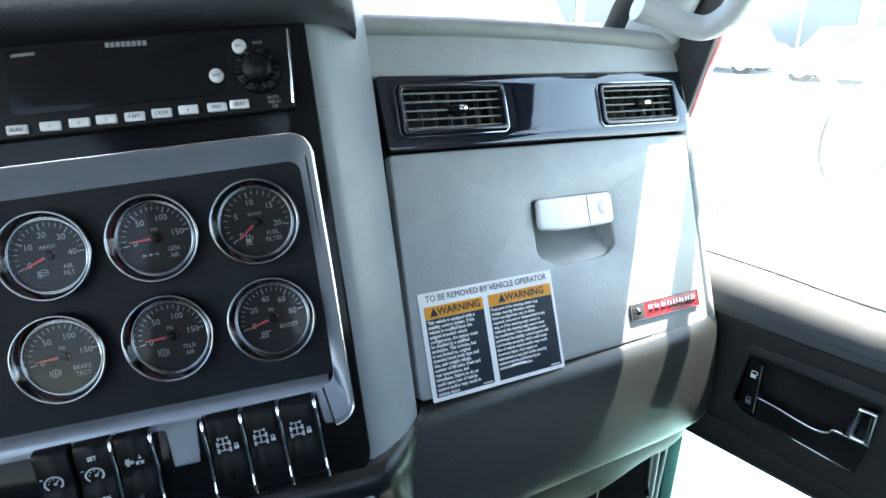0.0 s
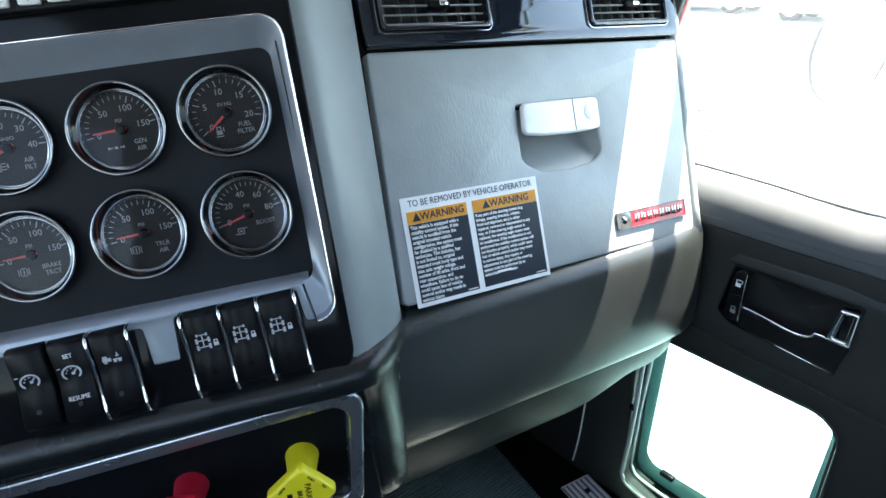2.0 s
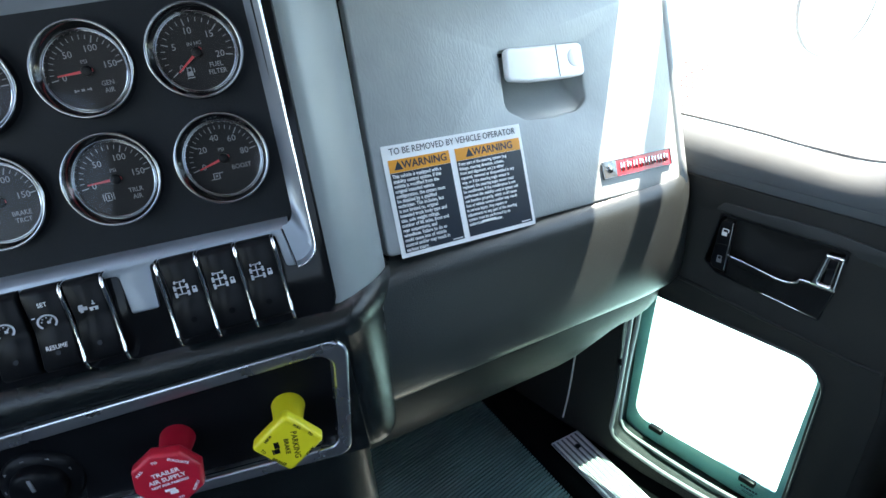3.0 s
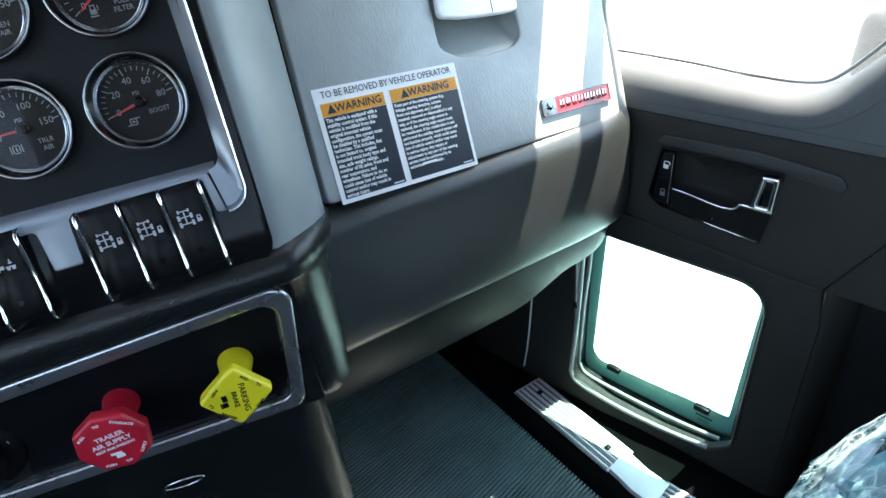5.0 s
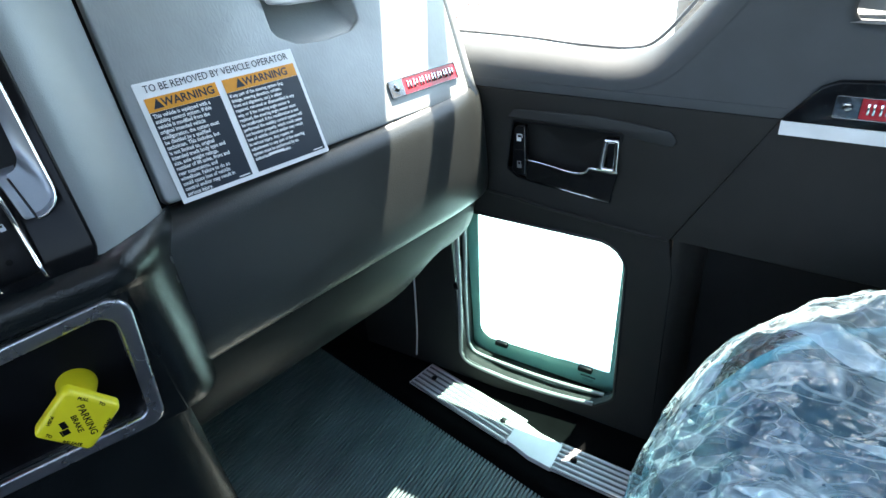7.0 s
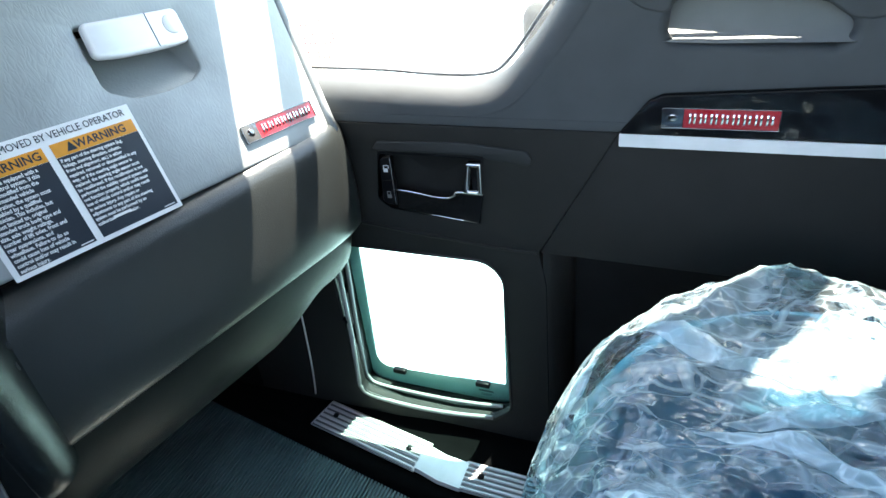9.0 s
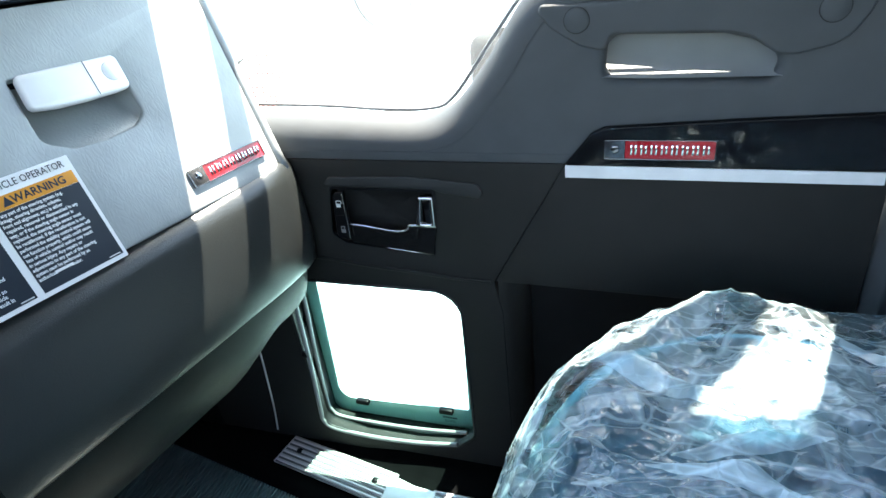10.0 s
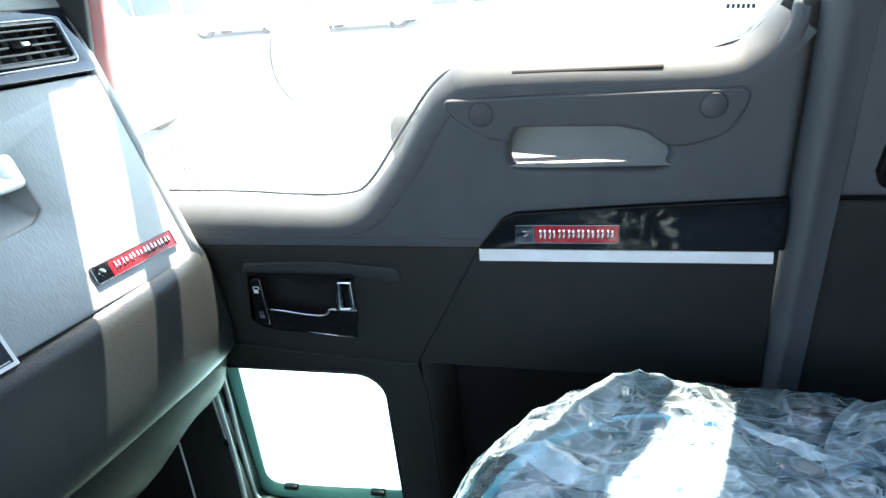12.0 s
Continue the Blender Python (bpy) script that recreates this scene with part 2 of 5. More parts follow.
def spline(pts, n=8):
    """A smooth line through points."""
    pts = [Vector(p) for p in pts]
    out = []
    for i in range(len(pts) - 1):
        p0, p1, p2, p3 = pts[max(i - 1, 0)], pts[i], pts[i + 1], pts[min(i + 2, len(pts) - 1)]
        for j in range(n):
            t = j / n
            out.append(0.5 * ((2 * p1) + (p2 - p0) * t + (2 * p0 - 5 * p1 + 4 * p2 - p3) * t * t + (3 * p1 - p0 - 3 * p2 + p3) * t ** 3))
    return out + [pts[-1]]


def tube(pts, r, seg=14, flat=1.0, caps=True):
    """A rod of radius r (a number or one for each point) along points."""
    pts = [Vector(p) for p in pts]
    rows, side = [], None
    for i, p in enumerate(pts):
        d = (pts[min(i + 1, len(pts) - 1)] - pts[max(i - 1, 0)]).normalized()
        if side is None:
            side = d.cross(Vector((0, 0, 1)))
            if side.length < 0.1:
                side = d.cross(Vector((0, 1, 0)))
        side = (side - d * side.dot(d)).normalized()
        other = d.cross(side)
        rr = r[i] if isinstance(r, (list, tuple)) else r
        rows.append([p + rr * (math.cos(a) * side + flat * math.sin(a) * other) for a in [2 * math.pi * j / seg for j in range(seg)]])
    return loft(rows, closed=True, caps=caps)


def solid(ob, thick, off=-1.0):
    md = ob.modifiers.new("shell", "SOLIDIFY")
    md.thickness, md.offset = thick, off
    return ob


def words(text, size, depth=0.0003, align="CENTER", stretch=1.0, spacing=1.0, bold=0.0):
    cu = bpy.data.curves.new("text", "FONT")
    cu.body, cu.size, cu.extrude, cu.align_x, cu.align_y, cu.space_character = text, size, depth, align, "CENTER", spacing
    cu.resolution_u = 2
    cu.offset = bold
    ob = bpy.data.objects.new("text", cu)
    me = bpy.data.meshes.new_from_object(ob)
    bpy.data.objects.remove(ob)
    bpy.data.curves.remove(cu)
    me.materials.clear()
    if stretch != 1.0:
        me.transform(Matrix.Diagonal((stretch, 1, 1, 1)))
    return me


def join_boxes(boxes, z0=0.0, z1=0.0003):
    """Many small flat bars (u, v, width, height) in one mesh."""
    bm = bmesh.new()
    for u, v, w, h in boxes:
        r = bmesh.ops.create_cube(bm, size=1)
        bmesh.ops.scale(bm, vec=(w, h, z1 - z0), verts=r["verts"])
        bmesh.ops.translate(bm, vec=(u, v, (z0 + z1) / 2), verts=r["verts"])
    return mesh_of(bm)


def at(u, v, h=0.0, turn=0.0):
    return pose(u, v, h, 0, 0, turn)


def basis(p0, u, v, n):
    m = Matrix((u, v, n)).transposed().to_4x4()
    m.translation = p0
    return m


# Frames of the two dashboard faces: along, up the face, out of the face.
MG = basis((0.3906, 0.3891, 0.5535), (0.98059, -0.19088, -0.04473), (0.11328, 0.36548, 0.92390), (-0.16001, -0.91104, 0.38002))
MC = basis((0.1934, 0.4568, 0.7105), (0.89166, -0.44376, 0.08958), (0.06394, 0.31934, 0.94548), (-0.44817, -0.83732, 0.31312))
MV = basis((0.296, 0.353, 0.529), (0.8809, -0.46567, 0.08468), (-0.05129, 0.08394, 0.99515), (-0.47052, -0.88097, 0.05006))
# Frame of the door's inner face: local x runs rearward, y up, z into the cab.
MD = basis((0.79, 0.0, 0.0), (0, -1, 0), (0, 0, 1), (-1, 0, 0))


def G(u, v, h=0.0):
    return MG @ Vector((u, v, h))


def C(u, v, h=0.0):
    return MC @ Vector((u, v, h))


def V(u, v, h=0.0):
    return MV @ Vector((u, v, h))


# ---- cab shell ----
def wall(name, me, mat, label, cat="wall"):
    return mesh_thing(name, me, mat, label, cat, kind="structure")


wall("floor", rbox(2.0, 2.4, 0.05, 0.004, at=(-0.12, -0.05, -0.037)), RUBBER, "black cab floor under the ribbed mat", "floor")
wall("ceiling", rbox(2.0, 1.75, 0.05, 0.01, at=(-0.12, -0.32, 1.475)), HEAD, "grey cloth headliner over the cab", "ceiling")
wall("wall_rear", plate([rect(-1.12, -0.02, 0.88, 1.46), rounded(rect(-0.75, 0.90, 0.70, 1.36), 0.06)], 0.05, 0.005), DOOR_GREY, "grey rear wall of the cab with its window opening").matrix_basis = basis((0, -1.145, 0), (1, 0, 0), (0, 0, 1), (0, -1, 0))
wall("wall_left", rbox(0.06, 1.75, 0.70, 0.01, at=(-1.08, -0.02, 0.33)), DOOR_GREY, "grey driver door under its open window")
wall("wall_left_rear", rbox(0.06, 0.4, 1.5, 0.01, at=(-1.08, -0.99, 0.73)), DOOR_GREY, "grey side wall behind the driver door")
wall("firewall", rbox(2.0, 0.04, 0.62, 0.01, at=(-0.12, 0.86, 0.3)), BLACK, "black firewall in front of the footwell")


wall("wall_kick", rbox(0.02, 0.42, 0.56, 0.004, at=(0.800, 0.672, 0.27)), BLACK, "black kick panel beside the footwell")
wall("wall_cowl", rbox(0.02, 0.38, 0.32, 0.004, at=(0.800, 0.69, 0.67)), BLACK, "black cowl side beside the dashboard")
wall("wall_toe", rbox(2.0, 0.03, 0.4, 0.004, at=(-0.12, 0.80, 0.14)), RUBBER, "black toe board at the footwell front")

# ---- dashboard ----
dash = thing("dashboard", "grey and black truck dashboard with padded roll", "dashboard")
# backing behind the passenger side
part("backing", plate([rect(-0.06, -0.02, 0.405, 0.345)], 0.01), VOID, dash, m=MG @ at(0, 0, -0.048))
part("top_fascia", plate([rounded(rect(-0.05, 0.313, 0.403, 0.356), 0.003)], 0.012, 0.002), GREY, dash, m=MG @ at(0, 0, -0.012))
rows = []
for k in range(13):
    v = 0.356 - k * (0.353 / 12)
    bulge = [(0.386, -0.013), (0.387, -0.002), (0.392, 0.001), (0.398, -0.002), (0.402, -0.012), (0.404, -0.04), (0.404, -0.09)]
    rows.append([G(u - 0.009 * (1 - v / 0.33), v, h) for u, h in bulge])
solid(part("side_trim", loft(rows), GREY, dash), 0.003)
# top pad: rolled lip and the deck to the windscreen
lip = [(0.352, -0.008), (0.352, 0.004), (0.357, 0.010), (0.364, 0.011), (0.370, 0.006), (0.373, -0.004), (0.374, -0.03)]
rows = []
for u, drop, inset in ((-0.05, 0, 0), (0.1, 0.0, 0), (0.2, 0.003, 0), (0.3, 0.008, 0), (0.37, 0.014, 0.0), (0.405, 0.018, 0.001), (0.420, 0.021, 0.004), (0.427, 0.024, 0.01), (0.430, 0.027, 0.03)):
    row = [G(u, v - drop, h - inset) for v, h in lip]
    back = row[-1]
    row += [Vector((back.x, back.y + d, back.z + dz)) for d, dz in ((0.05, 0.006), (0.15, 0.012), (0.28, 0.014), (0.40, 0.01))]
    rows.append(row)
part("top_pad", loft(rows), PAD_GREY, dash, "grey padded dashboard top")
rows = [[(0.36 - 1.3 + 1.3 * a, y0, z) for a in (0, 0.5, 1)] for y0, z in ((0.50, 0.905), (0.55, 0.915), (0.7, 0.925), (0.88, 0.93))]
part("deck", loft(rows), GREY, dash)

# rounded column between the two faces
rows = []
for k in range(25):
    s = k / 24
    L = C(0.1405 - 0.0115 * s, 0.215 - 0.388 * s, 0.010)
    R = G(-0.0105 - 0.0085 * s, 0.372 - 0.374 * s, -0.008)
    out = (R - L).cross(Vector((0, 0, 1))).normalized()
    if out.y > 0:
        out = -out
    row = [L - out * 0.012 - (R - L).normalized() * 0.004]
    for j in range(13):
        f = j / 12
        row.append(L.lerp(R, f) + out * 0.016 * math.sin(math.pi * f) ** 0.65)
    row.append(R - out * 0.012)
    rows.append(row)
part("column", loft(rows), COLUMN, dash, "light grey rounded column")

# padded roll under the glove box and the lower panel beneath it
prof_roll = [(0.012, 0.5465), (0.001, 0.5445), (-0.008, 0.5375), (-0.0135, 0.525), (-0.0185, 0.498), (-0.0220, 0.468), (-0.0235, 0.444), (-0.0225, 0.424), (-0.0200, 0.4120), (-0.0145, 0.4065), (-0.006, 0.4085), (0.03, 0.420)]
prof_low = [(0.012, 0.418), (0.014, 0.400), (0.018, 0.380), (0.026, 0.345), (0.036, 0.305), (0.046, 0.265), (0.056, 0.230), (0.070, 0.204), (0.084, 0.192)]
STATIONS = [(0.30, 0), (0.36, 0), (0.42, 0), (0.5, 0), (0.56, 0), (0.61, 0), (0.645, 0), (0.665, 0), (0.685, 0), (0.71, 0), (0.73, 0.0), (0.75, 0.0), (0.77, 0.004), (0.782, 0.012), (0.788, 0.026), (0.789, 0.05)]


def across(prof, shape, short=0.0):
    """A moulding along the dash: one profile carried from the stack to the door."""
    rows = []
    curve = [(q.x, q.y) for q in spline([(a, b, 0) for a, b in prof], 5)]
    for x, inset in STATIONS:
        y0 = 0.400 - 0.196 * (x - 0.37)
        rows.append([(x - short, y0 + d + inset, z) for d, z in shape(x, curve)])
    return loft(rows)


def tapered(x, curve):
    f = min(max((x - 0.70) / 0.08, 0.0), 1.0)
    return [(d * (1 - 0.45 * f) if d < 0 else d, z) for d, z in curve]


def swept_up(x, curve):
    """The lower panel's bottom edge rises in an S beside the door and curls under."""
    f = min(max((x - 0.648) / 0.085, 0.0), 1.0)
    z_end = 0.278 + 0.038 * f * f * (3 - 2 * f) + 0.035 * min(max((x - 0.776) / 0.013, 0.0), 1.0) ** 2
    n, out = 24, []
    for k in range(n):
        s = k / (n - 1)
        z = 0.418 + (z_end - 0.418) * s
        j = next((i for i in range(1, len(curve)) if curve[i][1] <= z), len(curve) - 1)
        (d0, z0), (d1, z1) = curve[j - 1], curve[j]
        out.append((d0 + (d1 - d0) * (z0 - z) / (z0 - z1) - 0.010 * math.sin(math.pi * s) + 0.014 * s ** 5, z))
    d, z = out[-1]
    return out + [(d + 0.006, z - 0.003), (d + 0.014, z - 0.003), (d + 0.03, z + 0.002), (d + 0.12, z + 0.02)]


solid(part("knee_roll", across(prof_roll, tapered), DARK, dash, "dark grained padded roll"), 0.004, 1.0)
# panel below the roll carries its shade in a darker vinyl colour
solid(part("lower_panel", across(prof_low, swept_up, 0.002), LOW_SHADE, dash), 0.004, 1.0)

# centre stack: gloss black face, dark pad, lower housing
part("stack_face", plate([rounded([(-0.36, -0.168), (0.1275, -0.168), (0.1365, 0.215), (-0.36, 0.215)], [0, 0.02, 0.012, 0]), rounded([(-0.30, -0.094), (0.1185, -0.094), (0.1185, 0.0915), (-0.30, 0.0990)], 0.012)], 0.02, 0.002), PIANO, dash, "gloss black centre panel", MC @ at(0, 0, -0.004))
def stack_row(f, shift, v, h, ve, lift=0.0):
    """One level of the lower stack: flat face, then a rounded corner that runs forward to the passenger side."""
    pts = [f(u + shift, v, h) for u in (-0.36, -0.2, 0.0, 0.08, 0.11)]
    L = f(0.128 + shift, v, h - 0.0015)
    top = min(max((ve + 0.012) / 0.03, 0.0), 1.0)
    end = V(0.043 + 0.11 * ve + 0.011 * top * top * (3 - 2 * top), ve, -0.080)
    k1, k2 = f(0.150 + shift, v, h - 0.002), L.lerp(end, 0.55) + Vector((0.017, -0.012, 0))
    for j in range(13):
        t = j / 12
        pts.append(L * (1 - t) ** 3 + k1 * 3 * t * (1 - t) ** 2 + k2 * 3 * t * t * (1 - t) + end * t ** 3 + Vector((0.004 * t, 0, 1)) * (lift * min(1.0, 1.6 * t) ** 1.3))
    pts.append(end + Vector((0.012, 0.06, 0)))
    return pts


upper = [stack_row(C, 0.0, v, h, ve, 0.003) for v, h, ve in ((-0.157, 0.008, 0.027), (-0.161, 0.016, 0.025), (-0.167, 0.0215, 0.0205), (-0.175, 0.0225, 0.015), (-0.184, 0.019, 0.0085))]
upper += [stack_row(V, -0.121, v, h, ve) for v, h, ve in ((0.014, 0.006, 0.002), (0.008, 0.003, -0.0035), (0.004, -0.001, -0.009))]
lower = [stack_row(V, -0.121, v, h, v) for v, h in ((0.004, -0.001), (-0.03, -0.001), (-0.07, -0.001), (-0.100, -0.001), (-0.112, -0.002), (-0.121, -0.006), (-0.128, -0.014), (-0.131, -0.026), (-0.132, -0.08))]
skin = loft(upper + lower[1:])
bm = bmesh.new()
bm.from_mesh(skin)
bm.verts.ensure_lookup_table()
n = len(upper[0])
bmesh.ops.delete(bm, geom=[f for f in bm.faces if min(v.index // n for v in f.verts) >= len(upper) - 1 and min(v.index % n for v in f.verts) < 5], context="FACES")
bm.to_mesh(skin)
bm.free()
shade(skin)
part("stack_pad", skin, STACK, dash, "dark grained pad and rounded housing corner under the switches")
part("housing_edge", loft([r[4:6] for r in lower]), STACK, dash)
part("lower_face", plate([rect(-0.48, -0.12, 0.004, 0.008), [(-0.44, -0.107), (-0.018, -0.107), (-0.003, -0.002), (-0.44, -0.02)]], 0.006, 0.001), STACK, dash, m=MV @ at(0, 0, -0.0078))
part("lower_lip", loft([r[:5] for r in lower[3:]]), STACK, dash)
# tunnel leg under the stack
rows = []
for z in (0.44, 0.40, 0.34, 0.26, 0.16, 0.06, -0.01):
    k = (0.44 - z)
    rows.append([(-0.3, 0.56, z), (-0.1, 0.50, z), (0.2 + 0.05 * k, 0.44, z), (0.28 + 0.05 * k, 0.385 + 0.05 * k, z), (0.305 + 0.07 * k, 0.37 + 0.06 * k, z), (0.318 + 0.09 * k, 0.372 + 0.07 * k, z), (0.327 + 0.1 * k, 0.40 + 0.08 * k, z), (0.335 + 0.1 * k, 0.7, z), (0.335 + 0.1 * k, 0.86, z)])
part("tunnel_leg", loft(rows), STACK, dash)
# brow over the radio
brow = [(0.196, -0.01), (0.190, 0.02), (0.190, 0.045), (0.196, 0.056), (0.206, 0.058), (0.218, 0.05), (0.226, 0.03), (0.23, -0.02), (0.235, -0.10)]
rows = []
for u, inset in ((-0.36, 0), (0.0, 0), (0.08, 0), (0.13, 0.001), (0.152, 0.004), (0.164, 0.011), (0.171, 0.024), (0.174, 0.05)):
    rows.append([C(u, v - 0.0045 - 0.06 * (u + 0.05), h - inset) for v, h in brow])
part("brow", loft(rows), BROW_VINYL, dash, "dark padded brow over the radio")


# ---- glove box ----
glove = thing("glove_box", "closed grey grained glove box door with silver latch", "glove box", MG)
pocket = rounded([(0.1445, 0.178), (0.1425, 0.121), (0.165, 0.1085), (0.2, 0.1065), (0.232, 0.1095), (0.2475, 0.118), (0.2475, 0.178)], [0.003, 0.012, 0.02, 0.02, 0.02, 0.012, 0.003], 5)
door_shape = rounded([(-0.0135, 0.0055), (0.3745, 0.0075), (0.3845, 0.2365), (-0.0065, 0.2385)], [0.006, 0.01, 0.004, 0.004])
part("door", plate([door_shape, pocket], 0.014, 0.0025), GREY, glove, m=at(0, 0, -0.014))
rows = []
for k in range(15):
    v = 0.1045 + 0.0735 * k / 14
    g = math.sin(0.5 * math.pi * min(1.0, (v - 0.1045) / 0.060)) ** 1.3
    row = []
    for i in range(25):
        u = 0.1415 + 0.107 * i / 24
        side_fall = min(1.0, min(u - 0.1415, 0.2485 - u) / 0.006)
        row.append((u, v, -0.0008 - 0.0330 * g * math.sin(0.5 * math.pi * side_fall)))
    rows.append(row)
part("latch_recess", loft(rows), GREY, glove)
grip = rounded([(0.1455, 0.1475), (0.17, 0.1440), (0.2, 0.1430), (0.23, 0.1432), (0.2455, 0.1445), (0.246, 0.178), (0.148, 0.179)], [0.006, 0.02, 0.02, 0.02, 0.006, 0.006, 0.006])
latch = part("latch_handle", plate([grip], 0.009, 0.003, 3), HANDLE_SILVER, glove, "silver painted latch handle", at(0, 0, -0.001))
part("lock_cylinder", lathe([(0.0, 0.0022), (0.0085, 0.0022), (0.0095, 0.0015), (0.0098, 0.0), (0.0, 0.0)], 32), HANDLE_SILVER, latch, "", at(0.2335, 0.163, 0.0075))
part("panel_groove", plate([rect(0.2105, 0.1455, 0.2111, 0.1775)], 0.0004), VOID, latch, "", at(0, 0, 0.0091))


# ---- vents ----
part("vent_strip", plate([rounded([(-0.006, 0.2415), (0.3865, 0.2395), (0.3850, 0.3115), (-0.0095, 0.3125)], 0.004),
                          rounded(rect(0.0085, 0.2545, 0.1275, 0.3025), 0.004), rounded(rect(0.2525, 0.2525, 0.3700, 0.2985), 0.004)], 0.012, 0.0015), VENT_GLOSS, dash, "gloss black vent strip", MG @ at(0, 0, -0.008))


def air_vent(u0, v0, u1, v1, knob_at):
    w, h = u1 - u0, v1 - v0
    t = thing("air_vent", "black slatted air vent in the gloss dash strip", "air vent", MG @ at(u0, v0, 0), "dash vents")
    part("vent_frame", plate([rounded(rect(-0.0025, -0.0025, w + 0.0025, h + 0.0025), 0.006), rounded(rect(0.0015, 0.0015, w - 0.0015, h - 0.0015), 0.004)], 0.006, 0.0014), VENT_GLOSS, t, "", at(0, 0, 0.0025))
    part("duct", plate([rect(0, 0, w, h)], 0.004), VOID, t, "", at(0, 0, -0.04))
    for a, b, c, d in ((-0.002, 0, 0.0, h), (w, 0, w + 0.002, h), (0, -0.002, w, 0), (0, h, w, h + 0.002)):
        part("duct_wall", plate([rect(a, b, c, d)], 0.038), VOID, t, "", at(0, 0, -0.038))
    for k in range(5):
        y = h * (k + 0.5) / 5
        part("slat", rbox(w - 0.004, 0.0013, 0.0030, 0.0006, 2), SLAT, t, "", pose(w / 2, y, 0.001, -8, 0, 0))
    for k in range(7):
        x = w * (k + 0.5) / 7
        part("vane", rbox(0.0010, h - 0.004, 0.0060, 0.0004, 1), VANE, t, "", pose(x, h / 2, -0.0075, 0, 12, 0))
    edge = [(a, b, 0.0) for a, b in rounded(rect(-0.0045, -0.0045, w + 0.0045, h + 0.0045), 0.007)]
    part("bright_line", tube(edge + edge[:1], 0.0006, 6, caps=False), CHROME, t, "thin bright outline", at(0, 0, 0.0046))
    k = part("knob", rbox(0.022, 0.007, 0.014, 0.002), BLACK, t, "", at(knob_at, h * 0.5, 0.0))
    part("knob_insert", rbox(0.009, 0.0045, 0.003, 0.001), CHROME, k, "bright chrome insert", at(0.003, 0, 0.0075))
    return t


air_vent(0.0115, 0.2575, 0.1245, 0.2995, 0.062)
air_vent(0.2560, 0.2555, 0.3665, 0.2955, 0.062)


# ---- warning label and badges ----
label = thing("warning_label", "white warning sticker with orange headers on glove box", "sticker", MG @ pose(0, 0, 0.0006, 0, 0, 0))
part("paper", plate([rounded(rect(-0.0005, 0.0015, 0.154, 0.105), 0.001)], 0.0006), WHITE_PAPER, label)
part("heading", words("TO BE REMOVED BY VEHICLE OPERATOR", 0.0088, 0.0001, stretch=0.86), NAVY, label, m=at(0.077, 0.0987, 0.0009))
LEFT_TEXT = ("This vehicle is equipped with a", "stability control system. If this", "vehicle is modified from the", "original intended vehicle", "configuration, the system must", "be disabled by a qualified", "technician. This includes, but", "is not limited to, original", "intended truck body type and", "size, axle weight ratings,", "number of lift axles, front and", "rear suspensions, and", "wheelbase. Failure to do so", "could cause loss of vehicle", "control and/or may result in", "serious injury.")
RIGHT_TEXT = ("If any part of the steering system (e.g.", "linkage, steering direction, column,", "front end alignment, etc.) is either", "repaired, removed or disassembled in any", "way, or if the steering angle sensor is", "replaced, the steering angle sensor must", "be recalibrated. If the recalibration is not", "performed the stability control system will", "not function properly, which could cause", "loss of vehicle control and/or may result", "in serious injury. Any repairs or", "adjustments to any part of the steering", "system must be performed by an", "authorized             dealer.")
for u0, u1, lines, step, size in ((0.0040, 0.0680, LEFT_TEXT, 0.00455, 0.0047), (0.0745, 0.1505, RIGHT_TEXT, 0.00455, 0.0042)):
    block = part("text_block", plate([rect(u0, 0.0055, u1, 0.0795)], 0.0003), NAVY, label, m=at(0, 0, 0.0007))
    for k, line in enumerate(lines):
        part("text_line", words(line, size, 0.00005, "LEFT", stretch=0.88, bold=0.00012), WHITE_PAPER, block, m=at(u0 + 0.0015, 0.0762 - step * k, 0.0004))
    part("warning_band", plate([rect(u0, 0.0797, u1, 0.0915)], 0.0003), ORANGE, label, m=at(0, 0, 0.0007))
    part("warning_word", words("WARNING", 0.0098, 0.0001, bold=0.00018), NAVY, label, m=at((u0 + u1) / 2 + 0.005, 0.0856, 0.0012))
    part("triangle", plate([[(-0.0045, -0.0036), (0.0045, -0.0036), (0, 0.0046)]], 0.0002), NAVY, label, m=at((u0 + u1) / 2 - 0.0225, 0.0856, 0.0011))
part("brand_bar", plate([rect(0.0905, 0.0162, 0.1075, 0.0186)], 0.0001), WHITE_PAPER, label, m=at(0, 0, 0.0011))
part("part_number_bar", plate([rect(0.055, 0.0068, 0.066, 0.0078)], 0.0001), WHITE_PAPER, label, m=at(0, 0, 0.0011))
part("part_number_bar", plate([rect(0.137, 0.0068, 0.148, 0.0078)], 0.0001), WHITE_PAPER, label, m=at(0, 0, 0.0011))


def badge(m, w, h, label):
    t = thing("badge", label, "badge", m, "maker badges")
    part("badge_rim", plate([rounded(rect(0, 0, w, h), 0.0015), rounded(rect(0.0009, 0.0009, w - 0.0009, h - 0.0009), 0.001)], 0.0032, 0.0004), BEZEL, t)
    part("badge_field", plate([rounded(rect(0.021, 0.001, w - 0.001, h - 0.001), 0.0008)], 0.002), RED, t)
    part("emblem", plate([rounded(rect(0.001, 0.001, 0.0205, h - 0.001), 0.001)], 0.0022), BEZEL, t)
    part("emblem_mark", lathe([(0.0, 0.0012), (0.003, 0.0012), (0.0042, 0.0006), (0.0045, 0.0)], 20), BEZEL, t, "", at(0.0105, h * 0.52, 0.0022))
    n, x0, x1 = 8, 0.0245, w - 0.004
    step = (x1 - x0) / n
    for k in range(n):
        x = x0 + step * (k + 0.5)
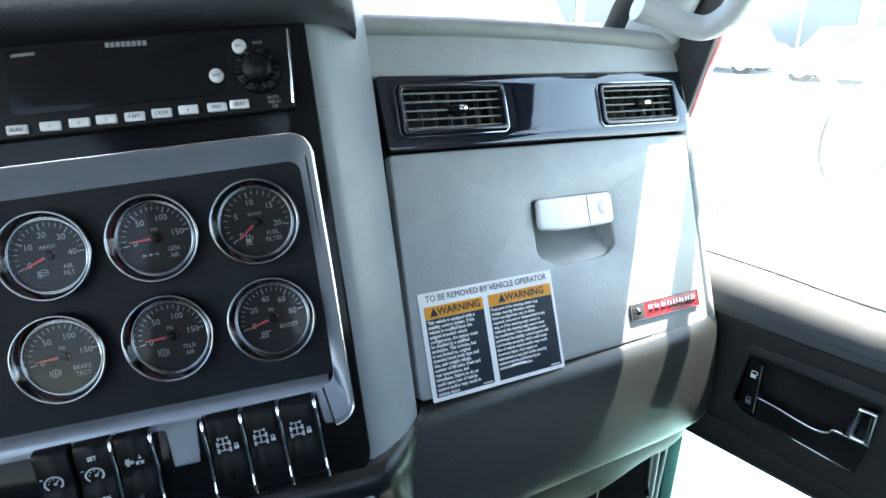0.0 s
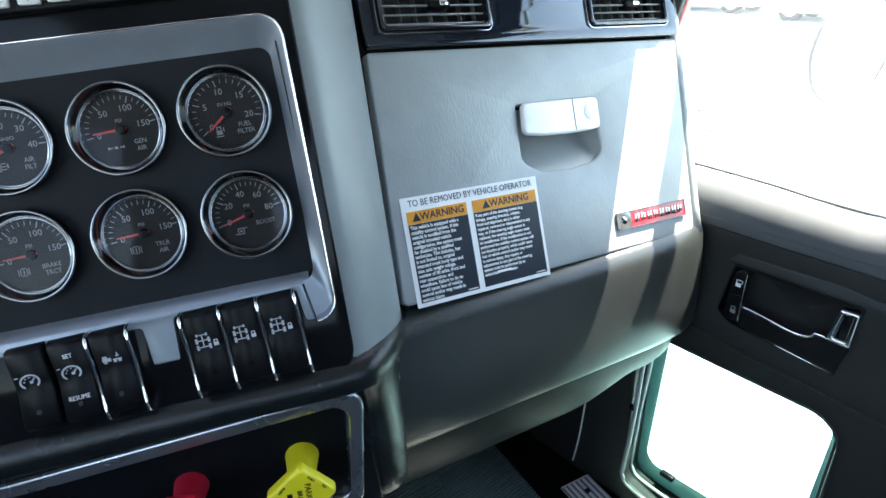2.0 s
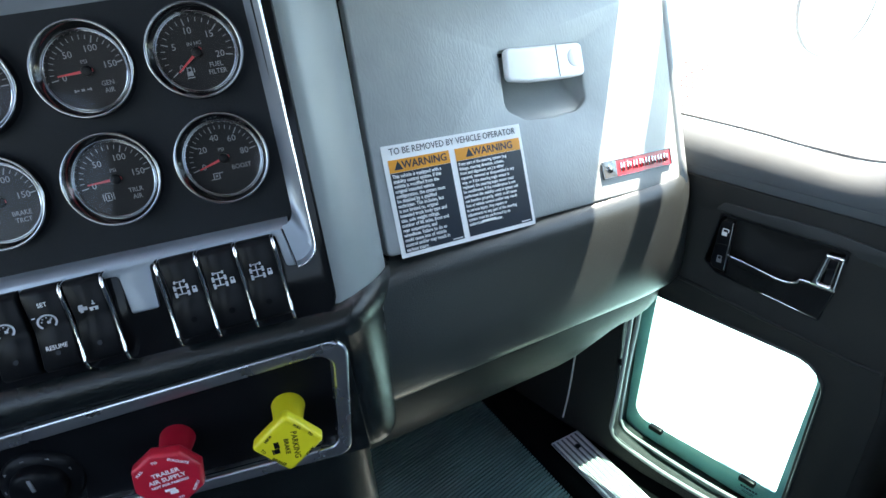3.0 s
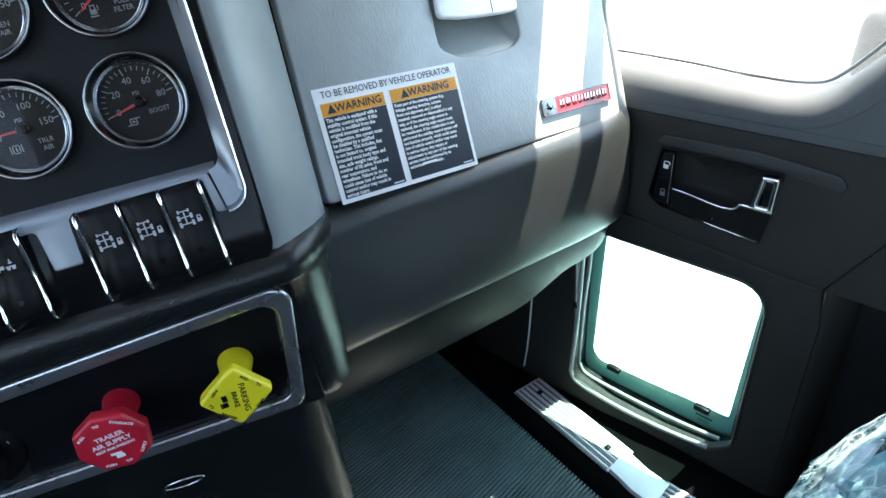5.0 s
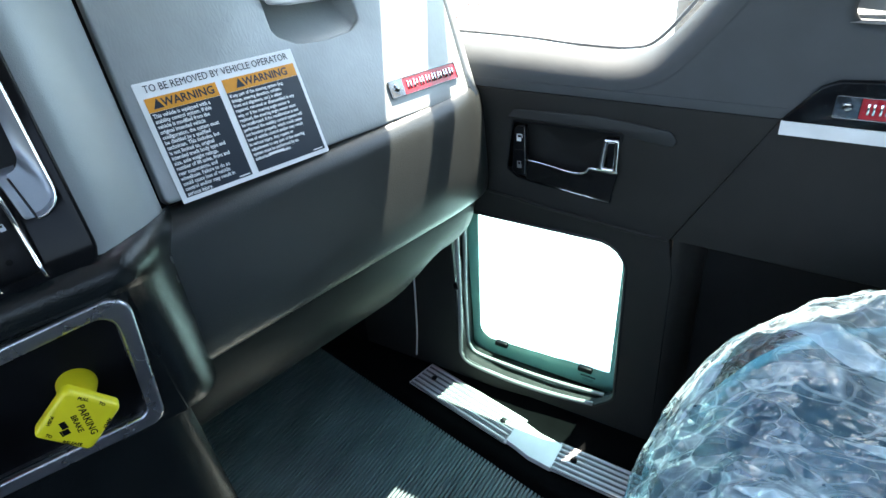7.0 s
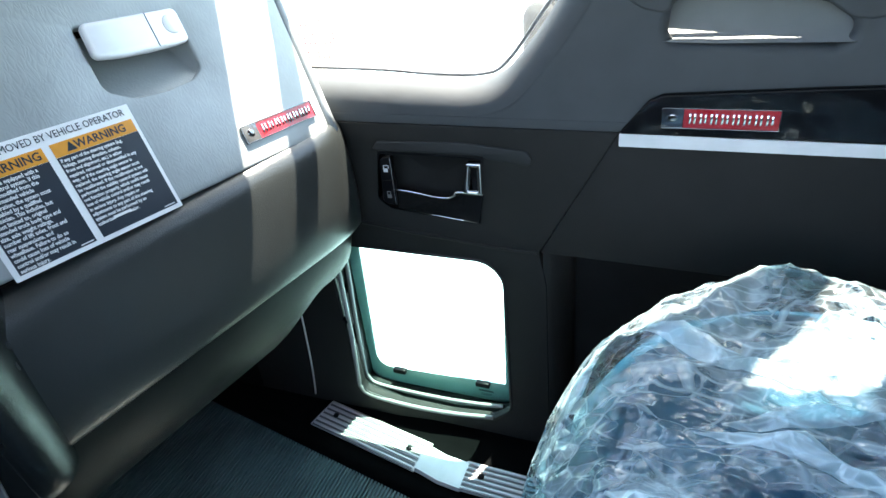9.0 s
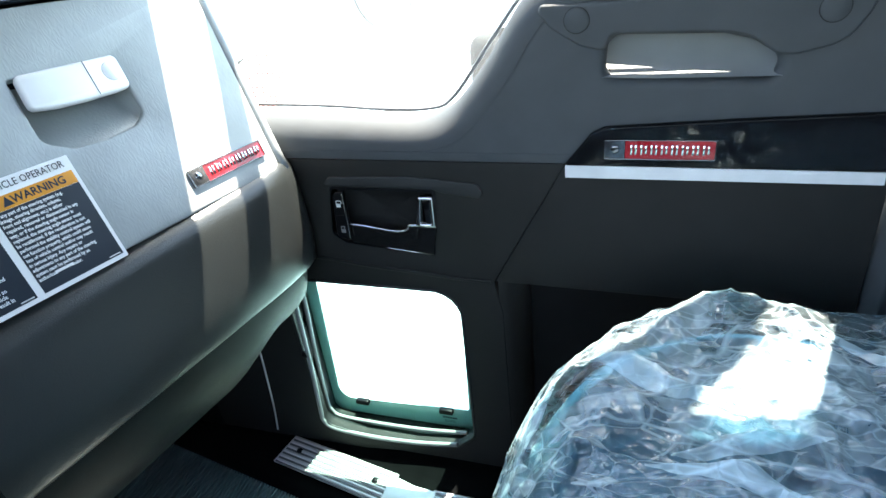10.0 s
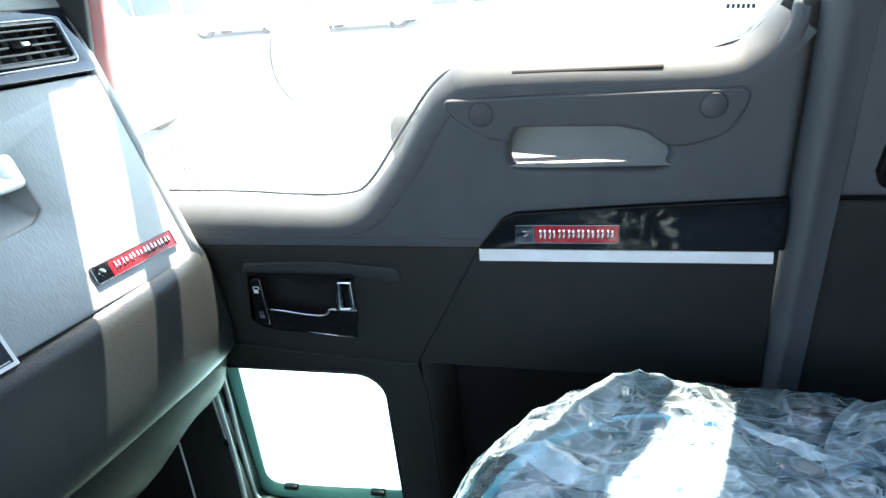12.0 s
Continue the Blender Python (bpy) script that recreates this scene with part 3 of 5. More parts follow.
        for dx, dh in ((-0.24, 0.50), (0.20, 0.42 if k % 2 else 0.50)):
            part("raised_bar", rbox(step * 0.24, h * dh, 0.0016, 0.0003, 1), CHROME, t, "", at(x + dx * step, h * 0.5, 0.0024))
    return t


badge(MG @ at(0.2535, 0.0292, 0.0004), 0.1065, 0.0195, "red and chrome maker badge on the glove box")


# ---- gauge panel ----
panel = thing("gauge_panel", "charcoal gauge panel with satin silver surround", "gauge panel", MC)
GAUGES = [(-0.0700, 0.0380), (0.0028, 0.0380), (0.0748, 0.0378), (-0.0748, -0.0355), (0.0000, -0.0353), (0.0737, -0.0358)]
wells = [[(u + 0.0300 * math.cos(2 * math.pi * k / 40), v + 0.0300 * math.sin(2 * math.pi * k / 40)) for k in range(40)] for u, v in GAUGES]
part("backplate", plate([rounded(rect(-0.30, -0.094, 0.118, 0.090), 0.012)] + wells, 0.006), PANEL, panel)
part("backing", plate([rect(-0.30, -0.095, 0.119, 0.091)], 0.004), VOID, panel, m=at(0, 0, -0.009))
# the surround falls away in a hollow curve from its bright outer edge to the panel
pairs = [((-0.30, 0.1055), (-0.30, 0.0815), 1.0), ((-0.10, 0.1015), (-0.10, 0.0805), 1.0), ((0.05, 0.0985), (0.05, 0.0790), 1.0)]
for k in range(9):
    a = radians(90 - 11.25 * k)
    pairs.append(((0.1090 + 0.0160 * math.cos(a), 0.0810 + 0.0160 * math.sin(a)), (0.1045 + 0.0088 * math.cos(a), 0.0695 + 0.0088 * math.sin(a)), 1.0))
pairs += [((0.1240, 0.0), (0.1125, 0.0), 1.0), ((0.1230, -0.055), (0.1117, -0.050), 1.0), ((0.1225, -0.085), (0.1113, -0.0735), 0.6)]
for k in range(9):
    a = radians(-11.25 * k)
    pairs.append(((0.1065 + 0.0158 * math.cos(a), -0.1060 + 0.0158 * math.sin(a)), (0.1020 + 0.0092 * math.cos(a), -0.0815 + 0.0092 * math.sin(a)), max(0.0, 0.35 - 0.12 * k)))
hollow = [(0.0, 0.0175), (0.0, 0.0215), (0.05, 0.0226), (0.12, 0.0218), (0.30, 0.0182), (0.50, 0.0143), (0.70, 0.0108), (0.88, 0.0078), (1.0, 0.0058)]
part("surround", loft([[(o[0] + (i[0] - o[0]) * f, o[1] + (i[1] - o[1]) * f, h if f < 0.1 else h * g + 0.0187 * (1 - g)) for f, h in hollow] for o, i, g in pairs]), SILVER, panel, "satin silver surround")
part("rim_line", tube([(o[0], o[1], 0.0222) for o, i, g in pairs], 0.0008, 8), CHROME, panel, "bright outer edge")
strip_shape = rounded([(-0.30, -0.1000), (-0.0135, -0.1000), (-0.0120, -0.1285), (0.0065, -0.1285), (0.0085, -0.097), (0.0955, -0.095), (0.0985, -0.1205), (0.1050, -0.1207), (0.1010, -0.0922), (-0.30, -0.0895)], [0, 0.003, 0.002, 0.002, 0.003, 0.004, 0.003, 0, 0, 0])
part("lower_strip", plate([strip_shape], 0.003, 0.0008), SILVER, panel, "satin silver strip above the switches", at(0, 0, 0.0153))
part("inner_bevel", loft([[(-0.30, v - 0.002, h), (0.1065, v - 0.0045, h)] for v, h in ((-0.0885, 0.0185), (-0.0872, 0.0182), (-0.0835, 0.010), (-0.0815, 0.006))]), SILVER, panel)


def gauge(u, v, numbers, arc, unit, name, needle_deg, icon, minor=5, glyphs=None):
    """A round dial; arc: the angles of the first and last number."""
    t = thing("round_gauge", "round black %s gauge with chrome bezel" % name[1], "gauge", MC @ at(u, v, 0.006), "dash gauges")
    part("bezel", lathe([(0.0318, 0.0), (0.0322, 0.0080), (0.0319, 0.0092), (0.0311, 0.0099), (0.0303, 0.0097), (0.0298, 0.0090), (0.0268, 0.0014), (0.0262, 0.0004)], 56), BEZEL, t)
    part("inner_ring", lathe([(0.0264, 0.0006), (0.0262, 0.0014), (0.0256, 0.0016), (0.0252, 0.0008), (0.0250, -0.0030)], 48), CHROME, t, "bright inner ring")
    dial = part("dial", lathe([(0.0, 0.0015), (0.0252, 0.0015), (0.0254, 0.0)], 48), DIAL, t, "", at(0, 0, -0.0036))
    a0, a1 = arc
    marks = bmesh.new()
    steps = (len(numbers) - 1) * minor
    for k in range(steps + 1):
        a = radians(a0 + (a1 - a0) * k / steps)
        big = k % minor == 0
        ln = 0.0046 if big else 0.0028
        wd = 0.0007 if big else 0.00045
        r = bmesh.ops.create_cube(marks, size=1)
        bmesh.ops.scale(marks, vec=(ln, wd, 0.0002), verts=r["verts"])
        bmesh.ops.translate(marks, vec=(0.0236 - ln / 2, 0, 0.0018), verts=r["verts"])
        bmesh.ops.rotate(marks, verts=r["verts"], cent=(0, 0, 0), matrix=Matrix.Rotation(a, 3, "Z"))
    part("tick_marks", mesh_of(marks), PRINT_DIM, dial)
    for k, text in enumerate(numbers):
        a = radians(a0 + (a1 - a0) * k / (len(numbers) - 1))
        part("numeral", words(text, 0.0062, 0.0001), PRINT_DIM, dial, "", at(0.0152 * math.cos(a), 0.0152 * math.sin(a), 0.0018))
    part("unit_mark", words(unit, 0.0036, 0.0001), PRINT_DIM, dial, "", at(-0.0005, 0.0062, 0.0018))
    lines = name[0].split()
    for k, line in enumerate(lines):
        part("name_mark", words(line, 0.0047, 0.0001, stretch=0.9), PRINT_DIM, dial, "", at(0.0105, -0.0095 - 0.0048 * k + (0.002 if len(lines) == 1 else 0), 0.0018))
    boxes = [(-0.006 + x * 0.001, -0.0115 + y * 0.001, w * 0.001, h * 0.001) for x, y, w, h in icon]
    part("symbol", join_boxes(boxes), PRINT_DIM, dial, "", at(0, 0, 0.0017))
    nd = part("needle", plate([[(0.004, -0.0011), (-0.0185, -0.0004), (-0.0185, 0.0004), (0.004, 0.0011)]], 0.0008), NEEDLE, t, "red needle", pose(0, 0, -0.0008, 0, 0, needle_deg))
    part("hub", lathe([(0.0, 0.0046), (0.0030, 0.0046), (0.0036, 0.004), (0.0036, 0.002)], 24), BLACK, t, "", at(0, 0, -0.0036))
    lens = part("lens", lathe([(0.0, 0.0012), (0.0254, 0.0010)], 40), LENS, t, "clear dial glass")
    lens.visible_shadow = False
    return t


FILTER = [(-4, -1, 0.5, 5), (-3, -1, 0.5, 5), (-2, -1, 0.5, 5), (0, 2, 3, 0.6), (0, 0, 3, 0.6), (0, -2, 3, 0.6), (2.5, 0, 0.8, 3)]
BRAKE = [(-2, 3, 3.5, 0.6), (-2, -2, 3.5, 0.6), (-4, 0.5, 0.6, 4), (0, 0.5, 0.6, 4), (-5.4, 0.5, 0.5, 5), (1.4, 0.5, 0.5, 5), (-2, 0.5, 0.8, 3)]
ARROWS = [(-4, 0, 3, 0.8), (0, 0, 2, 1.6), (4, 0, 3, 0.8), (-5, 0, 0.8, 2), (5, 0, 0.8, 2)]
PUMP = [(-2, 2.5, 3, 0.6), (-2, -1.5, 4, 3), (-3.3, 1.5, 0.6, 3), (-0.7, 1.5, 0.6, 3), (1.2, 0.5, 0.6, 3), (-2, -4.2, 5, 0.7)]
TURBO = [(-2, 2, 4, 0.7), (-2, -2, 4, 0.7), (-4, 0, 0.7, 4), (0, 0, 0.7, 4), (-2, 0, 1.6, 1.6), (1.5, 2, 2.5, 0.7), (-5.2, -2, 2, 0.7)]
gauge(-0.0700, 0.0380, ["0", "10", "20", "30", "40"], (200, 0), "INH2O", ("AIR FILT", "air filter"), 22, FILTER)
gauge(0.0028, 0.0380, ["0", "50", "100", "150"], (188, 8), "PSI", ("GEN AIR", "general air"), 2, ARROWS, 6)
gauge(0.0748, 0.0378, ["0", "5", "10", "15", "20"], (215, -12), "IN HG", ("FUEL FILTER", "fuel filter"), 38, PUMP)
gauge(-0.0748, -0.0355, ["0", "50", "100", "150"], (188, 8), "PSI", ("BRAKE TRCT", "tractor brake"), 2, BRAKE, 6)
gauge(0.0000, -0.0353, ["0", "50", "100", "150"], (188, 8), "PSI", ("TRLR AIR", "trailer air"), 2, BRAKE, 6)
gauge(0.0737, -0.0358, ["0", "20", "40", "60", "80"], (195, 10), "PSI", ("BOOST", "boost pressure"), 16, TURBO)


# ---- radio ----
RH = 0.0185
radio = thing("truck_radio", "black truck radio with pale buttons and knob", "radio", MC @ at(0, 0, RH))
part("faceplate", plate([rounded([(-0.14, 0.1185), (0.1188, 0.1125), (0.1248, 0.1715), (-0.14, 0.1825)], 0.003)], 0.010, 0.002), BLACK, radio)
part("display", plate([rounded([(-0.0640, 0.1320), (0.0735, 0.1285), (0.0815, 0.1695), (-0.0590, 0.1750)], 0.005)], 0.001, 0.0003), PIANO, radio, "dark glass display", at(0, 0, 0.0098))
part("edge_strip", rbox(0.0016, 0.052, 0.002, 0.0005), CHROME, radio, "bright edge strip", pose(0.1205, 0.142, 0.0105, 0, 0, -5.6))
for u, v, text in ((-0.0619, 0.1234, "SCAN"), (-0.0415, 0.1230, "1"), (-0.0233, 0.1228, "2"), (-0.0061, 0.1226, "3"), (0.0120, 0.1220, "4 RPT"), (0.0297, 0.1219, "5 RDM"), (0.0473, 0.1218, "6"), (0.0665, 0.1210, "PREV"), (0.0815, 0.1209, "NEXT")):
    b = part("preset_button", rbox(0.0132, 0.0062, 0.004, 0.001), BUTTON, radio, "pale grey button", pose(u, v - 0.0005, 0.0105, 0, 0, -3))
    part("button_mark", words(text, 0.0034 if len(text) > 1 else 0.003, 0.0001, stretch=0.9), BLACK, b, "", at(0, -0.0002, 0.0022))
for u, v, text in ((0.0886, 0.1597, "SRC"), (0.0700, 0.1418, "DISP")):
    b = part("round_button", lathe([(0.0, 0.003), (0.0042, 0.003), (0.0049, 0.002), (0.0050, 0.0)], 28), BUTTON, radio, "pale grey button", at(u, v, 0.0098))
    part("button_mark", words(text, 0.0028, 0.0001), BLACK, b, "", at(0, 0, 0.0031))
knob = part("volume_knob", lathe([(0.0, 0.016), (0.0085, 0.0155), (0.0098, 0.013), (0.0102, 0.006), (0.0150, 0.0045), (0.0160, 0.0)], 40), BLACK, radio, "", at(0.0985, 0.1415, 0.0095))
for k in range(10):
    a = 2 * math.pi * k / 10
    part("knob_ridge", rbox(0.006, 0.0045, 0.006, 0.0012), BLACK, knob, "", pose(0.0122 * math.cos(a), 0.0122 * math.sin(a), 0.006, 0, 0, math.degrees(a)))
part("brand_mark", join_boxes([(-0.012 + k * 0.0034, -0.0002 * k, 0.0026, 0.0034) for k in range(8)]), PRINT_DIM, radio, "", at(0.0156, 0.1709, 0.0108))
part("wireless_mark", join_boxes([(-0.007 + k * 0.0019, 0, 0.0014, 0.002) for k in range(8)]), PRINT_DIM, radio, "", at(-0.0489, 0.1708, 0.0108))
for text, u, v in (("PWR", 0.1012, 0.1610), ("MUTE", 0.1050, 0.1223), ("MENU", 0.1055, 0.1191), ("OK", 0.1057, 0.1159)):
    part("printed_word", words(text, 0.0032, 0.0001, stretch=0.95), PRINT_DIM, radio, "", at(u, v, 0.0102))


# ---- rocker switches ----
def rocker(u, v, icon, text=(), dv=0.003):
    t = thing("rocker_switch", "black rocker switch with white pictogram", "switch", MC @ pose(u, v, 0.016, -4, 0, 1.0), "dash switches")
    rows = []
    for vv, h in ((-0.030, 0.0), (-0.0295, 0.008), (-0.026, 0.0115), (-0.004, 0.0085), (0.0, 0.0082), (0.004, 0.0086), (0.024, 0.013), (0.028, 0.0115), (0.0295, 0.007), (0.030, 0.0)):
        rows.append([(x, vv, max(0.0, h - d)) for x, d in ((-0.0122, 0.02), (-0.0120, 0.0016), (-0.0108, 0.0), (0.0108, 0.0), (0.0120, 0.0016), (0.0122, 0.02))])
    body = part("rocker", loft(rows), BLACK, t)
    tagged(part("symbol", join_boxes([(x * 0.00105, y * 0.00085, w * 0.00095, hh * 0.0008) for x, y, w, hh in icon]), MARK, body, "", pose(-0.001, dv + 0.003, 0.0098, 6, 0, 0)), kind="stuff")
    for word, wv in text:
        part("printed_word", words(word, 0.0044, 0.0001, stretch=0.9), PRINT, body, "", pose(0, wv, 0.0124 if wv > 0 else 0.0105, 12 if wv > 0 else -6, 0, 0))
    part("indicator", lathe([(0.0, 0.0005), (0.0018, 0.0005), (0.002, 0.0)], 16), PIANO, body, "", pose(0, -0.017, 0.0105, -6, 0, 0))
    return t


AXLE = [(-5.5, 1.5, 1.8, 4.6), (2.5, 1.5, 1.8, 4.6), (-5.5, -4.2, 1.8, 4.6), (2.5, -4.2, 1.8, 4.6), (-1.5, 1.5, 7, 0.9), (-1.5, -4.2, 7, 0.9), (-1.5, 0.5, 0.9, 11), (-4.6, 6.4, 1.4, 2.6), (1.6, 6.4, 1.4, 2.6), (-1.5, 6.4, 5, 0.8), (6.6, -3.6, 3.4, 3.0), (5.6, -1.2, 0.7, 2.0), (7.6, -1.2, 0.7, 2.0), (6.6, 0.0, 2.7, 0.7)]
TRUCK = [(-3, -1, 6, 3), (-4, 1.5, 3, 2), (3.5, -1.5, 6, 1), (-4, -3, 2, 2), (2, -3, 2, 2), (5, -3, 2, 2), (4, 3, 0.8, 5), (4, 1.4, 2.4, 0.8)]
CRUISE = [(5.6 * math.cos(radians(a)), 5.6 * math.sin(radians(a)), 1.3, 1.3) for a in range(-40, 225, 12)] + [(1, -0.5, 2.2, 2.2), (2.2, 1.0, 1.2, 1.2), (3.0, 2.2, 1.0, 1.0), (-3.2, 0.5, 0.9, 0.9), (-2.2, 2.8, 0.9, 0.9), (0.2, 3.6, 0.9, 0.9), (-7.2, 5.0, 2.4, 0.9)]
SW = 0.0262
for k, icon in enumerate((CRUISE, CRUISE, TRUCK)):
    rocker(-0.0880 + 0.0268 * k, -0.1245, icon, (("SET", 0.017), ("RESUME", -0.013)) if k == 1 else (), 0.002 if k < 2 else 0.006)
for k in range(3):
    rocker(0.0285 + SW * k, -0.1245, AXLE)
switch_panel = thing("switch_bank", "gloss black switch bank with chrome dividers", "switch bank", MC)
for u in (-0.0465, -0.0200, 0.0150, 0.0415, 0.0677, 0.0940):
    path = spline([(u, -0.0945, 0.014), (u, -0.0955, 0.028), (u + 0.0006, -0.1005, 0.0335), (u + 0.001, -0.12, 0.031), (u + 0.0015, -0.14, 0.031), (u + 0.002, -0.151, 0.0325), (u + 0.002, -0.1565, 0.028), (u + 0.002, -0.158, 0.014)], 4)
    part("divider", tube(path, 0.0013, 8), CHROME, switch_panel, "chrome divider")


# ---- brake valve panel ----
part("valve_backplate", plate([rect(-0.45, -0.112, 0.004, 0.004)], 0.004), BLACK, dash, m=MV @ at(0, 0, -0.0115))
ro = rounded([(-0.45, -0.1135), (-0.013, -0.1145), (0.0070, 0.0080), (-0.45, -0.0215)], [0, 0.014, 0.016, 0])
ri = rounded([(-0.44, -0.1010), (-0.0225, -0.1020), (-0.0085, -0.0055), (-0.44, -0.034)], [0, 0.010, 0.012, 0])
steel = part("valve_surround", plate([ro, ri], 0.006, 0.0026, 4), STEEL, dash, "satin steel surround of the valve panel", MV @ at(0, 0, -0.002))
part("inner_bevel", loft([[(u, v, 0.002) for u, v in ri], [(u - 0.002, v, -0.008) for u, v in ri]], closed=True), STEEL, steel)


def rounded_poly(n, r, cr, turn):
    return rounded([(r * math.cos(radians(turn + 360 * k / n)), r * math.sin(radians(turn + 360 * k / n))) for k in range(n)], cr)


def valve_knob(u, v, mat, label, shape, lines):
    t = thing("air_brake_control", label, "brake control", MV @ at(u, v, -0.022), "air brake valves")
    part("stem", lathe([(0.0, 0.052), (0.0125, 0.052), (0.0120, 0.046), (0.0116, 0.036), (0.0132, 0.022), (0.0142, 0.0145)], 32), mat, t)
    head = part("knob_head", plate([shape], 0.012, 0.0032, 3), mat, t, "", at(0, 0, 0.050))
    for text, size, x, y, turn, m in lines:
        part("printed_word", words(text, size, 0.0001, bold=0.0001), m, head, "", pose(x, y, 0.01205, 0, 0, turn))
    return t, head


INK = BLACK
t, head = valve_knob(-0.0560, -0.0555, YELLOW, "yellow square parking brake knob on a stem", rounded_poly(4, 0.0285, 0.0045, -8),
                     [("PARKING", 0.0066, 0.0055, -0.0015, -95, INK), ("BRAKE", 0.0052, -0.0012, -0.0010, -95, INK), ("PULL", 0.0032, 0.0105, 0.0155, -46, INK), ("TO", 0.0032, 0.0185, 0.0055, -60, INK), ("APPLY", 0.0032, 0.0145, -0.0115, -140, INK), ("PUSH", 0.0032, -0.0135, 0.0105, -135, INK), ("TO", 0.0032, -0.0195, -0.0005, -60, INK), ("RELEASE", 0.0034, -0.0105, -0.0145, -48, INK)])
part("maker_mark", join_boxes([(-0.0085, 0.0025, 0.004, 0.006), (-0.0095, -0.0035, 0.0045, 0.0045), (-0.0125, -0.0035, 0.001, 0.005)]), INK, head, "", at(0, 0, 0.0121))
t, head = valve_knob(-0.1490, -0.0595, RED_PLASTIC, "red octagonal trailer air supply knob on a stem", rounded_poly(8, 0.0272, 0.0025, 12),
                     [("TRAILER", 0.0056, 0.0005, 0.0075, 5, PRINT), ("AIR SUPPLY", 0.0056, 0.0, 0.0015, 5, PRINT), ("NOT FOR PARKING", 0.0032, 0.0008, -0.0036, 5, PRINT), ("PULL", 0.0032, -0.017, 0.0125, 42, PRINT), ("TO", 0.0032, -0.004, 0.0195, 5, PRINT), ("EVACUATE", 0.0032, 0.0125, 0.0160, -32, PRINT), ("PUSH", 0.0032, -0.0085, -0.0190, -5, PRINT), ("TO", 0.0032, 0.0045, -0.0195, 10, PRINT), ("SUPPLY", 0.0032, 0.0180, -0.0115, 55, PRINT)])
part("maker_mark", join_boxes([(-0.001, -0.0095, 0.008, 0.0022), (0.001, -0.0125, 0.006, 0.003)]), PRINT, head, "", at(0, 0, 0.0121))
dial_knob = thing("selector_knob", "black round selector knob on the valve panel", "knob", MV @ at(-0.258, -0.068, -0.0075))
part("knob_body", lathe([(0.0, 0.016), (0.018, 0.0155), (0.0205, 0.013), (0.022, 0.006), (0.030, 0.004), (0.0315, 0.0)], 40), BLACK, dial_knob)
part("pointer", rbox(0.003, 0.012, 0.001, 0.0003), PRINT_DIM, dial_knob, "", at(0.0, 0.010, 0.0162))
part("scale_marks", join_boxes([(0.026 * math.cos(radians(a)), 0.026 * math.sin(radians(a)), 0.003, 0.003) for a in (20, 60, 100, 140, 180)]), PRINT_DIM, dial_knob, "", at(0, 0, 0.0046))
ring = mesh_thing("pull_ring", tube([(0.017 * math.cos(x), 0.010 * math.sin(x), 0) for x in [2 * math.pi * k / 32 for k in range(33)]], 0.0012, 8), CHROME, "thin wire pull ring under the valve panel", "ring", MV @ pose(-0.139, -0.168, -0.012, 30, 0, 0))


# ---- passenger door ----
door = thing("door_1", "grey and black passenger door with pull grip", "door", kind="structure")
# local door plan: x = -y of the world (rearward), y = z of the world
TOP_LINE = [(0.302, 0.772), (0.278, 0.747), (0.240, 0.737), (0.10, 0.7395), (0.020, 0.7385), (-0.010, 0.727), (-0.034, 0.703), (-0.066, 0.655), (-0.095, 0.6185), (-0.119, 0.5950), (-0.150, 0.5862), (-0.20, 0.5862), (-0.30, 0.5890), (-0.60, 0.600)]
UP = [(-0.60, 0.5435), (0.3245, 0.5415), (0.3245, 0.735), (0.322, 0.775), (0.308, 0.782), (0.306, 0.762), (0.285, 0.726), (0.240, 0.7135), (0.10, 0.7155), (0.025, 0.7145), (0.004, 0.705), (-0.014, 0.689), (-0.047, 0.640), (-0.091, 0.586), (-0.112, 0.569), (-0.138, 0.561), (-0.25, 0.563), (-0.60, 0.576)]
UPPER = rounded(UP, [0, 0.004, 0.01, 0.01, 0.006, 0.02, 0.03, 0.03, 0, 0.05, 0.03, 0.0, 0.0, 0.03, 0.02, 0.02, 0, 0], 5)
HOLE = rounded([(0.0570, 0.6350), (0.2080, 0.6300), (0.2160, 0.6480), (0.1900, 0.6660), (0.1640, 0.6725), (0.0600, 0.6755)], [0.012, 0.016, 0.014, 0.016, 0.02, 0.014], 6)
part("upper_panel", plate([UPPER, HOLE], 0.024, 0.0105, 5), DOOR_GREY, door, "grey vinyl upper door panel", MD @ at(0, 0, -0.024))
NOTCH = [(0.2150, 0.7360), (0.2150, 0.6250), (0.0570, 0.6300), (0.0570, 0.7370)]
MIDDLE = [(-0.60, 0.5435), (0.3240, 0.5420), (0.3240, 0.734), (0.3215, 0.7735), (0.308, 0.7805), (0.302, 0.7705), (0.278, 0.7455), (0.240, 0.7358)] + NOTCH + [(0.020, 0.7370), (-0.009, 0.7255), (-0.034, 0.7015), (-0.066, 0.6535), (-0.108, 0.6015), (-0.122, 0.5895), (-0.142, 0.5838), (-0.25, 0.5857), (-0.60, 0.598)]
part("panel_core", plate([MIDDLE], 0.013), DOOR_GREY, door, m=MD @ at(0, 0, -0.049))
# soft rounded ledge along the window line
line = [Vector((q.x, q.y)) for q in spline([(u, v, 0) for u, v in TOP_LINE], 6)]
rows = []
for i, q in enumerate(line):
    t = (line[min(i + 1, len(line) - 1)] - line[max(i - 1, 0)]).normalized()
    out_dir = Vector((t.y, -t.x))
    if out_dir.y < 0:
        out_dir = -out_dir
    row = []
    for k in range(11):
        a = 0.5 * math.pi * k / 10
        e = q - out_dir * (0.031 * (1 - math.sin(a)))
        row.append((e.x, e.y, 0.0004 - 0.036 * (1 - math.cos(a))))
